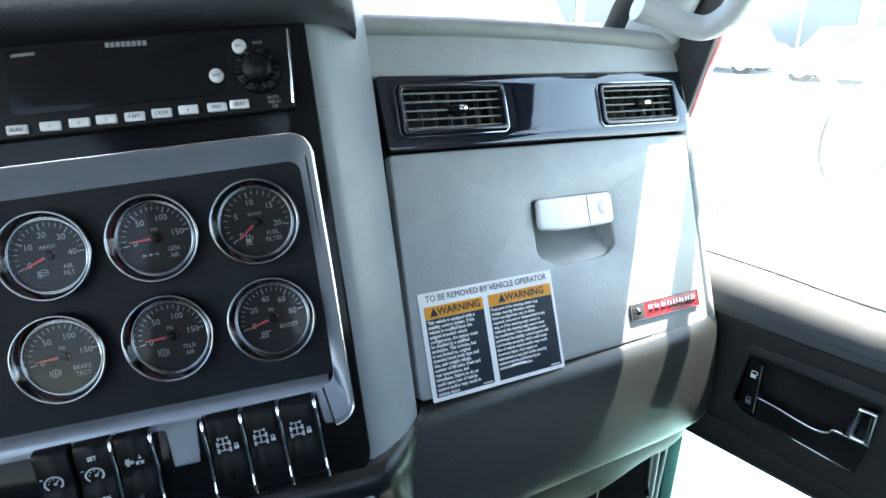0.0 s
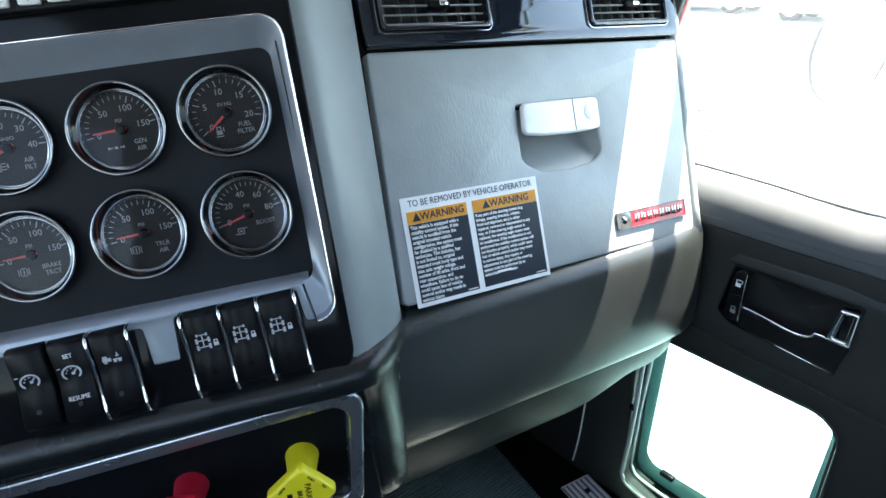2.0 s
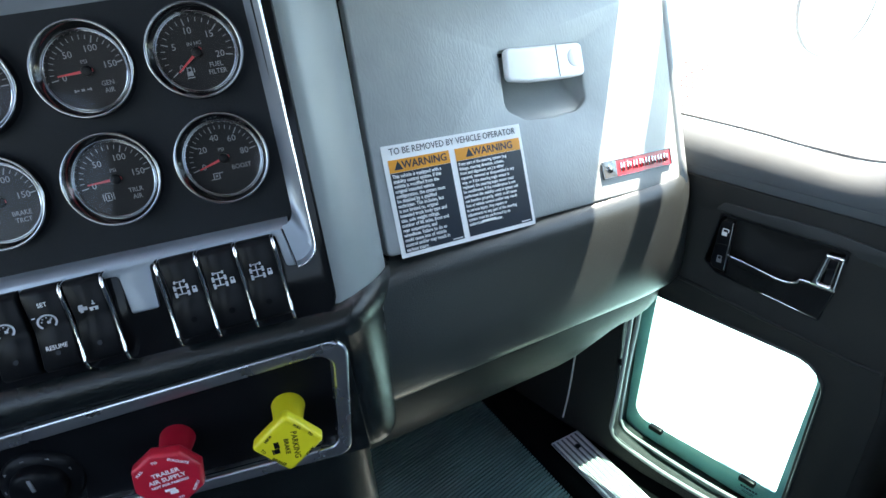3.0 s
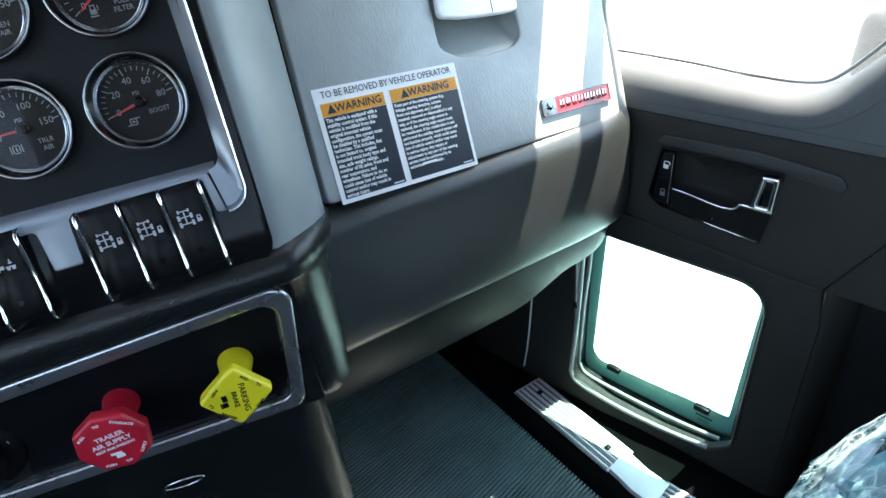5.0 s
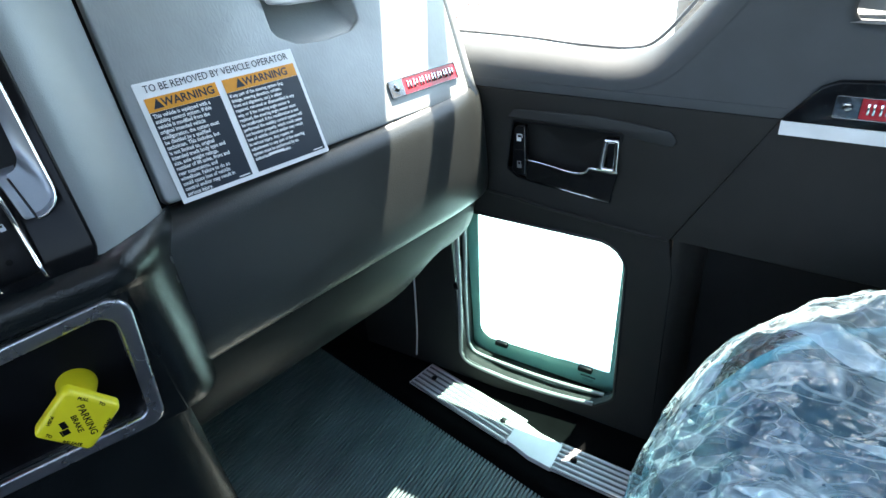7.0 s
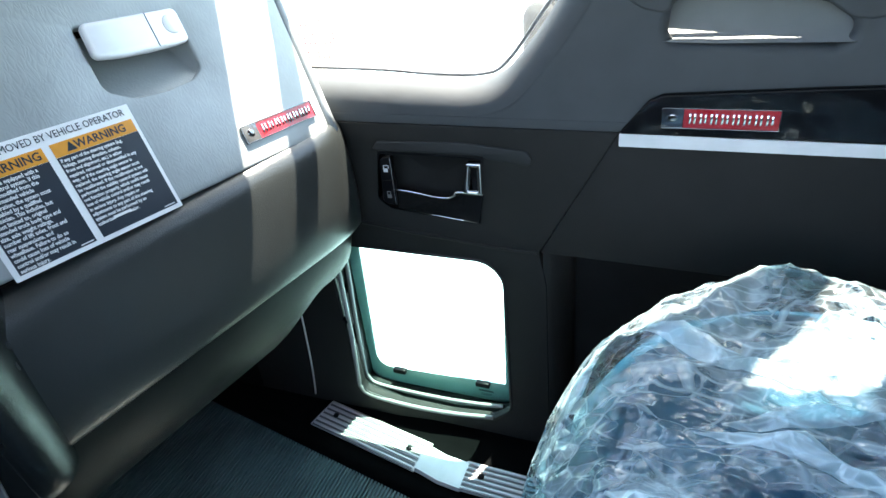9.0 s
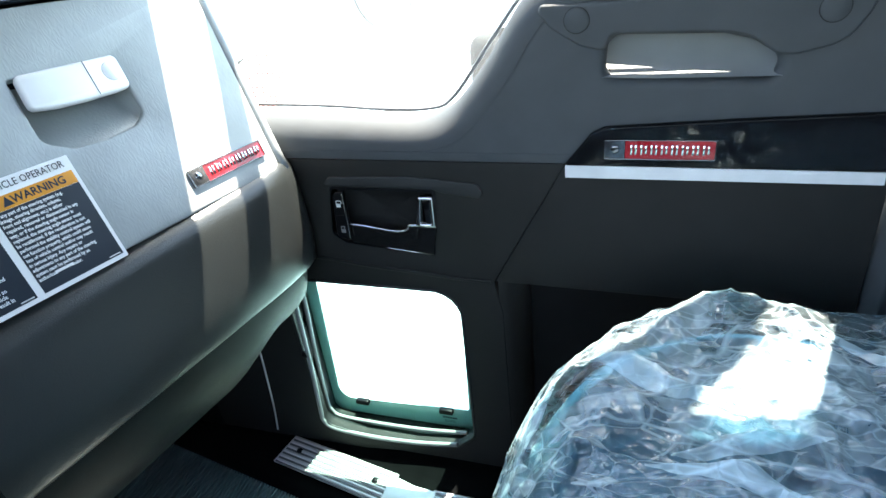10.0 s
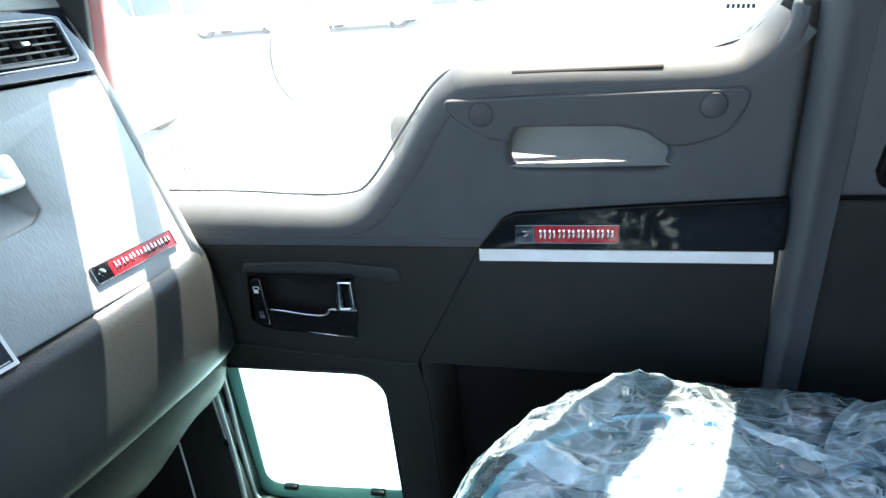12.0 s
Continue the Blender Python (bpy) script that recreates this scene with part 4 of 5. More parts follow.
    row.append((q.x, q.y, -0.052))
    rows.append(row)
part("ledge", loft(rows), DOOR_GREY, door, "soft rounded window ledge", MD)
part("ledge_slot", rbox(0.142, 0.0042, 0.003, 0.001), VOID, door, "narrow dark slot in the ledge", MD @ pose(0.132, 0.7283, -0.0099, -42, 0, -0.6))
BACK = [p for p in MIDDLE if p not in NOTCH]
BACK = BACK[:8] + [(0.2100, 0.7362), (0.0600, 0.704), (0.0600, 0.7370)] + BACK[8:]
part("panel_back", plate([BACK], 0.004), DOOR_GREY, door, m=MD @ at(0, 0, -0.0535))
part("lower_band", plate([[(-0.60, 0.5437), (0.0175, 0.5424), (0.032, 0.5535), (-0.60, 0.5545)]], 0.010, 0.0008), DOOR_GREY, door, m=MD @ at(0, 0, -0.0093))
# pull grip: a raised rounded plate with the grip opening
GRIP = rounded([(-0.006, 0.708), (-0.008, 0.701), (0.004, 0.686), (0.034, 0.667), (0.058, 0.662), (0.062, 0.678), (0.164, 0.676), (0.186, 0.671), (0.208, 0.655), (0.224, 0.653), (0.262, 0.663), (0.277, 0.688), (0.280, 0.702), (0.272, 0.7075), (0.10, 0.7085)],
                [0.01, 0.02, 0.02, 0.02, 0.008, 0.006, 0.01, 0.02, 0.008, 0.01, 0.03, 0.03, 0.01, 0.01, 0], 5)
part("pull_grip", plate([GRIP], 0.007, 0.0032, 4), DOOR_GREY, door, "grey moulded pull grip", MD @ at(0, 0, -0.0035))
for x in (0.030, 0.248):
    c = part("screw_cap", lathe([(0.0, 0.0012), (0.0112, 0.0012), (0.0118, 0.0006), (0.0119, 0.0)], 32), DOOR_GREY, door, "round grey screw cap", MD @ at(x, 0.6925, 0.0034))
    part("cap_groove", lathe([(0.0119, 0.0003), (0.0126, 0.0003)], 32), VOID, c)
# pocket floor: the bounced light is in its paler colour
part("pocket_floor", loft([[(u, 0.634 + 0.002 * k0, 0.0), (u, 0.637, -0.012), (u, 0.645, -0.026), (u, 0.662, -0.040), (u, 0.69, -0.0485)] for u, k0 in ((0.055, 1), (0.10, 0), (0.15, 0), (0.217, 0))]), LINER_BOUNCE, door, "grey grip pocket floor, paled for bounced light", m=MD)
# lower panel with handle and window openings
WIN = rounded([(-0.384, 0.060), (-0.315, 0.0475), (-0.225, 0.0475), (-0.150, 0.057), (-0.119, 0.086), (-0.119, 0.357), (-0.390, 0.357)], [0.022, 0.05, 0.05, 0.022, 0.022, 0.040, 0.02], 6)
HND = rounded([(-0.288, 0.438), (-0.272, 0.425), (-0.148, 0.4125), (-0.138, 0.504), (-0.276, 0.504)], [0.01, 0.01, 0.004, 0.004, 0.008])
LOW = rounded([(-0.60, 0.015), (-0.06, 0.02), (-0.062, 0.33), (-0.071, 0.379), (0.0185, 0.5425), (-0.60, 0.5425)], [0, 0.02, 0.02, 0.004, 0.0, 0])
part("lower_panel", plate([LOW, WIN, HND], 0.018, 0.0014, 2), DOOR_DARK, door, "dark grained lower door panel", MD @ at(0, 0, -0.016))
REAR = [(-0.0705, 0.3785), (0.31, 0.372), (0.3285, 0.372), (0.3255, 0.5415), (0.0185, 0.5425)]
part("rear_panel", plate([REAR], 0.016, 0.0014, 2), DOOR_DARK, door, "dark padded rear door panel", MD @ at(0, 0, -0.0155))
# back of the map pocket, its shade given by the dark colour
part("map_pocket", plate([rect(-0.10, -0.035, 0.34, 0.43)], 0.01), POCKET_SHADE, door, "map pocket recess coloured dark for its shade", MD @ at(0, 0, -0.06))
part("pocket_side", loft([[(-0.066 + 0.032 * math.sin(0.5 * math.pi * k / 10), v, 0.0012 - 0.054 * (1 - math.cos(0.5 * math.pi * k / 10))) for k in range(11)] for v in (0.012, 0.10, 0.20, 0.30, 0.386)]), DOOR_DARK, door, m=MD)
# window recess and lower window
part("window_reveal", loft([[(u, v, 0.0) for u, v in WIN], [(u, v, -0.004) for u, v in WIN], *[[(-0.26 + (u + 0.26) * f, 0.20 + (v - 0.2) * (g if v < 0.2 else 1.0), d) for u, v in WIN] for f, g, d in ((1.03, 1.03, -0.008), (1.05, 1.05, -0.014), (1.06, 1.065, -0.045))]], closed=True), REVEAL, door, m=MD)
bead = [(u, v, 0.0) for u, v in WIN]
part("window_bead", tube(bead + bead[:1], 0.0026, 8, caps=False), RUBBER, door, "rounded bead round the lower window", m=MD @ at(0, 0, 0.001))
# lip and rib are pale in colour to look sunlit along left and bottom
part("window_lip", tube(spline([(-0.3765, 0.330, 0), (-0.3768, 0.2874, 0), (-0.3795, 0.1845, 0), (-0.3848, 0.090, 0), (-0.3838, 0.070, 0), (-0.3700, 0.0555, 0), (-0.318, 0.0490, 0), (-0.2658, 0.0486, 0), (-0.205, 0.0535, 0), (-0.150, 0.0625, 0)], 5), 0.0036, 10), LIP_SUNLIT, door, "rounded lip of the window opening, paled as if sunlit", m=MD @ at(0, 0, 0.0022))
part("window_rib", tube(spline([(-0.3820, 0.315, 0), (-0.3834, 0.2682, 0), (-0.3882, 0.1853, 0), (-0.3905, 0.085, 0), (-0.3870, 0.062, 0), (-0.3715, 0.0493, 0), (-0.318, 0.0460, 0), (-0.2604, 0.0458, 0), (-0.200, 0.0490, 0), (-0.1434, 0.0555, 0)], 5), 0.0034, 10), LIP_SUNLIT, door, "inner rib below the glass, paled as if sunlit", m=MD @ at(0, 0, -0.030))
part("peg", lathe([(0.0, 0.004), (0.0045, 0.0038), (0.0062, 0.002), (0.0066, 0.0)], 20), BLACK, door, "small round peg beside the window", m=MD @ at(-0.3835, 0.213, 0.002))
WI = rounded([(-0.380, 0.068), (-0.145, 0.078), (-0.139, 0.316), (-0.372, 0.322)], [0.025, 0.004, 0.03, 0.01], 6)
WIND = rounded([(-0.394, 0.036), (-0.128, 0.036), (-0.128, 0.345), (-0.394, 0.345)], 0.02, 6)
win = thing("window_2", "small tinted lower door window", "window", MD @ at(0, 0, -0.06), kind="structure")
part("seal", plate([rounded(rect(-0.41, 0.028, -0.12, 0.36), 0.02), WIND], 0.02, 0.003), RUBBER, win)
part("pane", plate([WIND], 0.004), LOWER_GLASS, win, "pale green tinted glass", at(0, 0, 0.004))
part("channel", plate([WIND, WI], 0.003), CHANNEL, win, "pale green glass channel", at(0, 0, 0.0))
part("inner_seal", plate([rounded(rect(-0.397, 0.033, -0.125, 0.348), 0.022), rounded(rect(-0.390, 0.040, -0.132, 0.341), 0.018)], 0.004, 0.001), RUBBER, win, "", at(0, 0, 0.0205))
part("etched_mark", join_boxes([(-0.3605 + 0.0042 * j, 0.1200 + 0.0003 * j, 0.0032, 0.0014) for j in range(7)]), FOIL, win, "faint etched maker mark", at(0, 0, 0.0085))
part("etched_mark", join_boxes([(-0.1885 + 0.0043 * j, 0.0615, 0.0034, 0.0038) for j in range(6)] + [(-0.178, 0.0555 - 0.003 * j, 0.018, 0.0008) for j in range(2)]), DARK_GLASS, win, "dark etched maker mark", at(0, 0, 0.0085))
for x, y in ((-0.335, 0.069), (-0.183, 0.075)):
    part("clip", rbox(0.024, 0.009, 0.01, 0.002), BLACK, win, "black retaining clip", at(x, y, 0.008))
# door handle
handle = part("handle_bezel", plate([rounded([(-0.288, 0.436), (-0.270, 0.4235), (-0.1455, 0.4115), (-0.1355, 0.5055), (-0.2775, 0.5055)], 0.004), HND], 0.003, 0.0008), BLACK, door, "", MD @ at(0, 0, 0.0))
part("handle_recess", loft([[(u, v, 0.0) for u, v in HND], [(u, v, -0.02) for u, v in HND], [(-0.21 + (u + 0.21) * 0.8, 0.462 + (v - 0.462) * 0.8, -0.028) for u, v in HND], [(-0.21, 0.462, -0.028) for u, v in HND]], closed=True), DOOR_DARK, door, m=MD)
BLADE = rounded([(-0.2590, 0.4530), (-0.2590, 0.4255), (-0.2127, 0.4215), (-0.1467, 0.4155), (-0.1385, 0.4560), (-0.1700, 0.4560), (-0.1770, 0.4515), (-0.1850, 0.4480), (-0.1982, 0.4472), (-0.2371, 0.4515)], [0.001, 0.004, 0, 0.002, 0.002, 0.002, 0, 0, 0, 0], 4)
blade = part("door_handle", plate([BLADE], 0.005, 0.0012), HANDLE_GLOSS, door, "black and chrome pull handle", MD @ at(0, 0, 0.000))
part("chrome_line", tube(spline([(-0.2585, 0.4542, 0), (-0.2371, 0.4529, 0.001), (-0.2174, 0.4508, 0.002), (-0.1982, 0.4485, 0.002), (-0.1850, 0.4490, 0.002), (-0.1770, 0.4527, 0.002), (-0.1715, 0.4575, 0.001), (-0.1385, 0.4572, 0.001)], 5), 0.0014, 8), CHROME, blade, "thin chrome line", at(0, 0, 0.0045))
part("lower_line", tube([(-0.2110, 0.4212, 0), (-0.1800, 0.4182, 0), (-0.1475, 0.4152, 0)], 0.0008, 6), CHROME, blade, "", at(0, 0, 0.004))
END = [(-0.1637, 0.4600), (-0.1375, 0.4597), (-0.1370, 0.5007), (-0.1553, 0.4999)]
part("handle_end", plate([rounded(END, 0.002), rounded([(-0.1560, 0.4640), (-0.1420, 0.4640), (-0.1410, 0.4970), (-0.1520, 0.4965)], 0.002)], 0.012, 0.0022, 3), CHROME, blade, "chrome handle end", at(0, 0, 0.001))
part("end_insert", plate([rounded([(-0.1575, 0.4625), (-0.1410, 0.4625), (-0.1400, 0.4985), (-0.1528, 0.4980)], 0.002)], 0.0095, 0.003), BEZEL, blade, "", at(0, 0, 0.001))
strip = part("lock_switch", plate([rounded([(-0.2776, 0.4350), (-0.2577, 0.4322), (-0.2570, 0.5015), (-0.2730, 0.4995)], [0.008, 0.002, 0.002, 0.008])], 0.008, 0.002), BLACK, door, "black lock switch pair", MD @ at(0, 0, 0.001))
part("switch_edge", rbox(0.0012, 0.064, 0.002, 0.0005), CHROME, strip, "", pose(-0.2578, 0.468, 0.0085, 0, 0, 0))
part("switch_gap", rbox(0.015, 0.0008, 0.001, 0.0), VOID, strip, "", pose(-0.267, 0.4685, 0.0078, 0, 0, 8))
for zc, shape in ((0.4850, 1), (0.4480, 0)):
    part("symbol", join_boxes([(-0.2660, zc - 0.002, 0.0062, 0.005), (-0.2684, zc + 0.0025, 0.001, 0.004), (-0.2640 + 0.0024 * shape, zc + 0.0025, 0.001, 0.004), (-0.2660 + 0.0012 * shape, zc + 0.0045, 0.0055, 0.001)]), PRINT if shape else PRINT_DIM, strip, "", at(0, 0, 0.0081))
part("raised_area", plate([rounded([(-0.2850, 0.5085), (-0.2757, 0.5195), (-0.1669, 0.5230), (-0.0841, 0.5160), (-0.0760, 0.5060), (-0.0800, 0.4970), (-0.1300, 0.5030), (-0.1380, 0.5075), (-0.2780, 0.5075)], [0.004, 0.006, 0.05, 0.008, 0.006, 0.006, 0.02, 0.004, 0.002], 5)], 0.003, 0.0014), RAISED, door, m=MD @ at(0, 0, 0.0012))
part("panel_step", tube(spline([(-0.36, 0.400, 0), (-0.2977, 0.396, 0), (-0.243, 0.3897, 0), (-0.1922, 0.3860, 0), (-0.12, 0.380, 0), (-0.074, 0.379, 0)], 5), 0.0030, 8), DOOR_DARK, door, m=MD @ at(0, 0, 0.0016))
# black trim bar wrapped in film, tape and badge
part("trim_bar", plate([rounded([(0.0180, 0.5425), (0.3285, 0.5435), (0.3250, 0.6005), (0.20, 0.5945), (0.06, 0.5860), (0.046, 0.5790)], [0.002, 0.003, 0.003, 0.02, 0.008, 0.008])], 0.008, 0.002), PIANO, door, "gloss black trim bar under clear film", MD @ at(0, 0, -0.001))
tape = mesh_thing("foam_tape", plate([rounded([(0.0190, 0.5285), (0.3195, 0.5285), (0.3185, 0.5415), (0.0190, 0.5430)], 0.0008)], 0.002, 0.0004), TAPE, "strip of white protective tape on the door", "tape", MD @ at(0, 0, 0.0045))
badge(MD @ at(0.0600, 0.5525, 0.0075), 0.1080, 0.0215, "red and chrome maker badge on the door trim")

rows = []
for i in range(121):
    u = 0.021 + 0.300 * i / 120
    row = []
    for k in range(13):
        v = 0.5445 + (0.0405 + 0.012 * i / 120) * k / 12
        v0 = max(0.5445, min(v, 0.5455 + max(0.0, (u - 0.0195)) * 1.55))
        q = Vector((u * 26, v0 * 30, 0.5))
        h = 0.0100 + 0.0014 * noise.noise(q) + 0.0012 * abs(noise.noise(q * 2.3)) + 0.0045 * math.exp(-((u - 0.034) / 0.016) ** 2) * abs(noise.noise(q * 3.1)) + (0.004 * math.exp(-((u - 0.19) / 0.02) ** 2) * abs(noise.noise(q * 1.7)))
        row.append((u, v0, h))
    rows.append(row)
TRIM_FILM = glass("clear_trim_film", (0.96, 0.97, 0.98), 0.006, 0.035)
film_strip = thing("protective_film", "wrinkled clear protective film over the door trim", "film", MD)
for name, piece in (("sheet", rows[:85]), ("loose_end", rows[84:])):
    part(name, loft(piece), TRIM_FILM, film_strip).visible_shadow = False

# ---- side window, pillars ----
side = thing("window_1", "large side window with glare-veiled glass", "window", MD @ at(0, 0, -0.060), kind="structure")
g = part("pane", plate([[(-0.62, 0.575), (-0.12, 0.575), (0.0, 0.70), (0.31, 0.71), (0.33, 1.30), (-0.28, 1.30), (-0.50, 0.80)]], 0.004), WINDOW, side, "side glass with a veil for glare")
g.visible_shadow = False
part("seal", tube(spline([(-0.5, 0.598, 0.005), (-0.3, 0.593, 0.005), (-0.22, 0.588, 0.005), (-0.15, 0.588, 0.005), (-0.118, 0.603, 0.005), (-0.07, 0.664, 0.005), (-0.03, 0.713, 0.005), (0.0, 0.730, 0.005), (0.05, 0.7355, 0.005), (0.24, 0.731, 0.005), (0.285, 0.744, 0.005), (0.315, 0.788, 0.005), (0.33, 0.9, 0.005), (0.335, 1.3, 0.005)], 6), 0.0022, 8), FOIL, side, "grey window seal")
OPEN = rounded([(-0.46, 0.55), (0.318, 0.55), (0.318, 1.135), (0.0, 1.11), (-0.17, 1.055), (-0.288, 0.998), (-0.384, 0.944), (-0.389, 0.865), (-0.400, 0.82), (-0.415, 0.76), (-0.44, 0.60)], [0, 0, 0.05, 0, 0.1, 0.03, 0.012, 0.02, 0, 0, 0])
part("frame", plate([[(-0.50, 0.54), (0.42, 0.54), (0.42, 1.47), (-0.30, 1.47), (-0.49, 1.20), (-0.50, 0.95)], OPEN], 0.008, 0.002), RUBBER, side, "black window frame and seal", m=at(0, 0, 0.036))
part("outer_skin", plate([[(-0.505, 0.58), (-0.467, 0.58), (-0.438, 0.758), (-0.423, 0.82), (-0.411, 0.854), (-0.399, 0.95), (-0.388, 1.06), (-0.402, 1.06), (-0.505, 0.85)]], 0.014, 0.003), PAINT_RED, side, "red painted outer door frame", m=at(0, 0, -0.025))
part("etched_mark", join_boxes([(0.2630 + 0.0045 * k, 0.7715 - 0.0003 * k, 0.0034, 0.0045) for k in range(6)]), DARK_GLASS, side, "dark etched maker mark", m=at(0, 0, 0.0045))
part("etched_lines", join_boxes([(0.277 + 0.002 * (k % 2), 0.7640 - 0.0032 * k, 0.022 - 0.004 * (k % 3), 0.0009) for k in range(5)]), PRINT_DIM, side, "faint etched lines", m=at(0, 0, 0.0045))
wall("wall_right", plate([rect(0.335, -0.01, 1.2, 1.5)], 0.05, 0.005), BLACK, "black and grey side wall behind the door").matrix_basis = MD @ at(0, 0, -0.05)
rear_side = thing("pillar_trim", "light grey pillar trim behind the door", "pillar", kind="structure")
rows = []
for z in (0.0, 0.2, 0.4, 0.6, 0.8, 1.0, 1.2, 1.45):
    k = 0.8 - z
    y1 = -0.358 + 0.006 * k
    rows.append([(0.80, -0.3275 - 0.005 * k, z), (0.782, -0.3285 - 0.01 * k, z), (0.774, -0.334 - 0.01 * k, z), (0.772, -0.343 + 0.004 * k, z), (0.7745, y1 + 0.010, z), (0.7765, y1, z), (0.7775, y1 - 0.008, z), (0.79, y1 - 0.010, z)])
part("cover", loft(rows), DOOR_GREY, rear_side)
part("side_panel", plate([rounded(rect(0.364, 0.603, 1.1, 1.45), 0.004)], 0.012, 0.004), DOOR_GREY, rear_side, "grey side panel", MD @ at(0, 0, -0.002))
part("side_panel_dark", plate([rounded(rect(0.362, 0.05, 1.1, 0.597), 0.004)], 0.012, 0.004), DOOR_DARK, rear_side, "black lower side panel", MD @ at(0, 0, -0.006))
part("belt_guide", plate([rounded([(0.390, 0.628), (0.396, 0.613), (0.43, 0.613), (0.43, 0.66), (0.3935, 0.655)], 0.006)], 0.012, 0.003), BLACK, rear_side, "black belt guide", MD @ at(0, 0, 0.006))
# windscreen pillar with its grab handle
pillar = thing("pillar_front", "pale grey windscreen pillar", "pillar", kind="structure")
rows = []
for s in range(9):
    f = s / 8
    c = Vector((0.835, 0.50, 0.80)).lerp(Vector((0.78, 0.16, 1.45)), f)
    rows.append([c + Vector(d) for d in ((-0.026, -0.036, 0), (-0.036, -0.036, 0), (-0.048, -0.028, 0), (-0.056, -0.010, 0), (-0.060, 0.02, 0), (-0.03, 0.06, 0), (0.03, 0.08, 0))])
part("cover", loft(rows), GREY_LEFT, pillar)
part("glass_edge", loft([[r[4] + Vector((-0.004, 0.002, 0)), r[4] + Vector((-0.012, 0.012, 0)), r[4] + Vector((-0.010, 0.03, 0))] for r in rows]), RUBBER, pillar, "dark windscreen edge")
hb = thing("grab_handle", "grey curved grab handle on the pillar", "grab handle")
part("bar", tube(spline([(0.6996, 0.4186, 0.8982), (0.7187, 0.4036, 0.8899), (0.738, 0.3878, 0.8809), (0.7499, 0.3703, 0.8776), (0.7524, 0.3523, 0.8868), (0.7525, 0.3382, 0.9044), (0.7422, 0.3019, 0.9689), (0.7165, 0.2234, 1.1139)], 6), 0.0130, 16), GREY_LEFT, hb)
part("end_cap", lathe([(0.0, 0.002), (0.0138, 0.0015), (0.0144, 0.0), (0.0144, -0.012)], 28), GREY_LEFT, hb, "", look((0.6976, 0.4196, 0.8992), (0.7477, 0.3936, 0.8806)))

# ---- floor mat and sill ----
EDGE = lambda y: 0.646 + max(0.0, y - 0.167) * 0.19
floor_mat = thing("floor_mat", "dark ribbed rubber floor mat", "floor mat")
part("base", plate([[(0.22, -0.05), (EDGE(0) + 0.004, -0.05), (EDGE(0.167) + 0.004, 0.167), (EDGE(0.785) + 0.004, 0.785), (0.22, 0.785)]], 0.008, 0.002), MAT_RUBBER, floor_mat, m=at(0, 0, -0.012))
ribs = bmesh.new()
for k in range(125):
    y = -0.02 + k * 0.0062
    x1 = EDGE(y) - 0.002
    q = bmesh.ops.create_cube(ribs, size=1)
    bmesh.ops.scale(ribs, vec=(x1 - 0.245, 0.0034, 0.004), verts=q["verts"])
    bmesh.ops.translate(ribs, vec=((x1 + 0.245) / 2, y, -0.002), verts=q["verts"])
tagged(part("ribs", mesh_of(ribs), MAT_RUBBER, floor_mat), kind="stuff")
# black rubber, darkened further to stand for shade where the sun patch spills over
SILL_RUBBER_SHADED = material("sill_rubber_shaded", (0.0024, 0.0028, 0.0030), 0.95, spec=0.03, bump=0.2)
sill_side = wall("sill_step", loft([[(EDGE(y) + d, y, z) for d, z in ((-0.012, -0.01), (-0.002, 0.004), (0.006, 0.010), (0.016, 0.012), (0.090, 0.012), (0.106, 0.014), (0.125, 0.026), (0.165, 0.030), (0.19, 0.030))] for y in (-0.6, -0.2, 0.1, 0.167, 0.3, 0.45, 0.60, 0.78)]), SILL_RUBBER_SHADED, "black rubber lip of the door sill, darkened as if shaded", "sill")
# pale rod standing in for the line of daylight in the door gap
mesh_thing("door_gap_light", tube(spline([(0.785, 0.464, 0.24), (0.785, 0.468, 0.17), (0.785, 0.474, 0.09), (0.785, 0.482, 0.03)], 4), 0.0016, 8), ALU, "thin pale rod for light leaking through the door gap", "seal")


GROOVE = material("groove_grey", (0.12, 0.125, 0.13), 0.5)


def sill_plate(x, y, w, l, turn, label):
    t = thing("sill_plate", label, "sill plate", pose(x, y, 0.013, 0, 0, turn), "sill plates")
    part("plate_base", rbox(w, l, 0.004, 0.0015), ALU, t, "", at(0, 0, 0.002))
    for k in range(6):
        part("rib", rbox(0.0042, l - 0.01, 0.003, 0.0012), ALU, t, "", at(-w / 2 + w * (k + 0.5) / 6, 0, 0.0045))
        part("groove", rbox(0.0035, l - 0.008, 0.001, 0.0), GROOVE, t, "", at(-w / 2 + w * (k + 1.0) / 6 if k < 5 else -w / 2 + 0.0018, 0, 0.0042))
    for y in (-l / 2 + 0.03, l / 2 - 0.03):
        part("screw", lathe([(0.0, 0.0025), (0.004, 0.0022), (0.0055, 0.0)], 20), BLACK, t, "dark screw", at(0.004, y, 0.005))
    return t


sill_plate(0.7400, 0.352, 0.060, 0.215, -11, "ribbed aluminium sill plate lit by the sun")
sill_plate(0.7030, -0.005, 0.054, 0.365, -1, "ribbed aluminium sill plate beside the seat")
mesh_thing("sill_bridge", loft([[(x + a, y, z) for a, z in ((-0.026, 0.012), (-0.024, 0.0185), (0.0, 0.0195), (0.024, 0.0185), (0.026, 0.012))] for x, y in ((0.720, 0.252), (0.716, 0.236), (0.708, 0.21), (0.704, 0.172))]), ALU, "plain aluminium bridge between the sill plates", "sill plate")


# ---- passenger seat under plastic film ----
def film_material(name, milk_lo, milk_hi):
    m = bpy.data.materials.new(name)
    m.use_nodes = True
    nt = m.node_tree
    nt.nodes.clear()
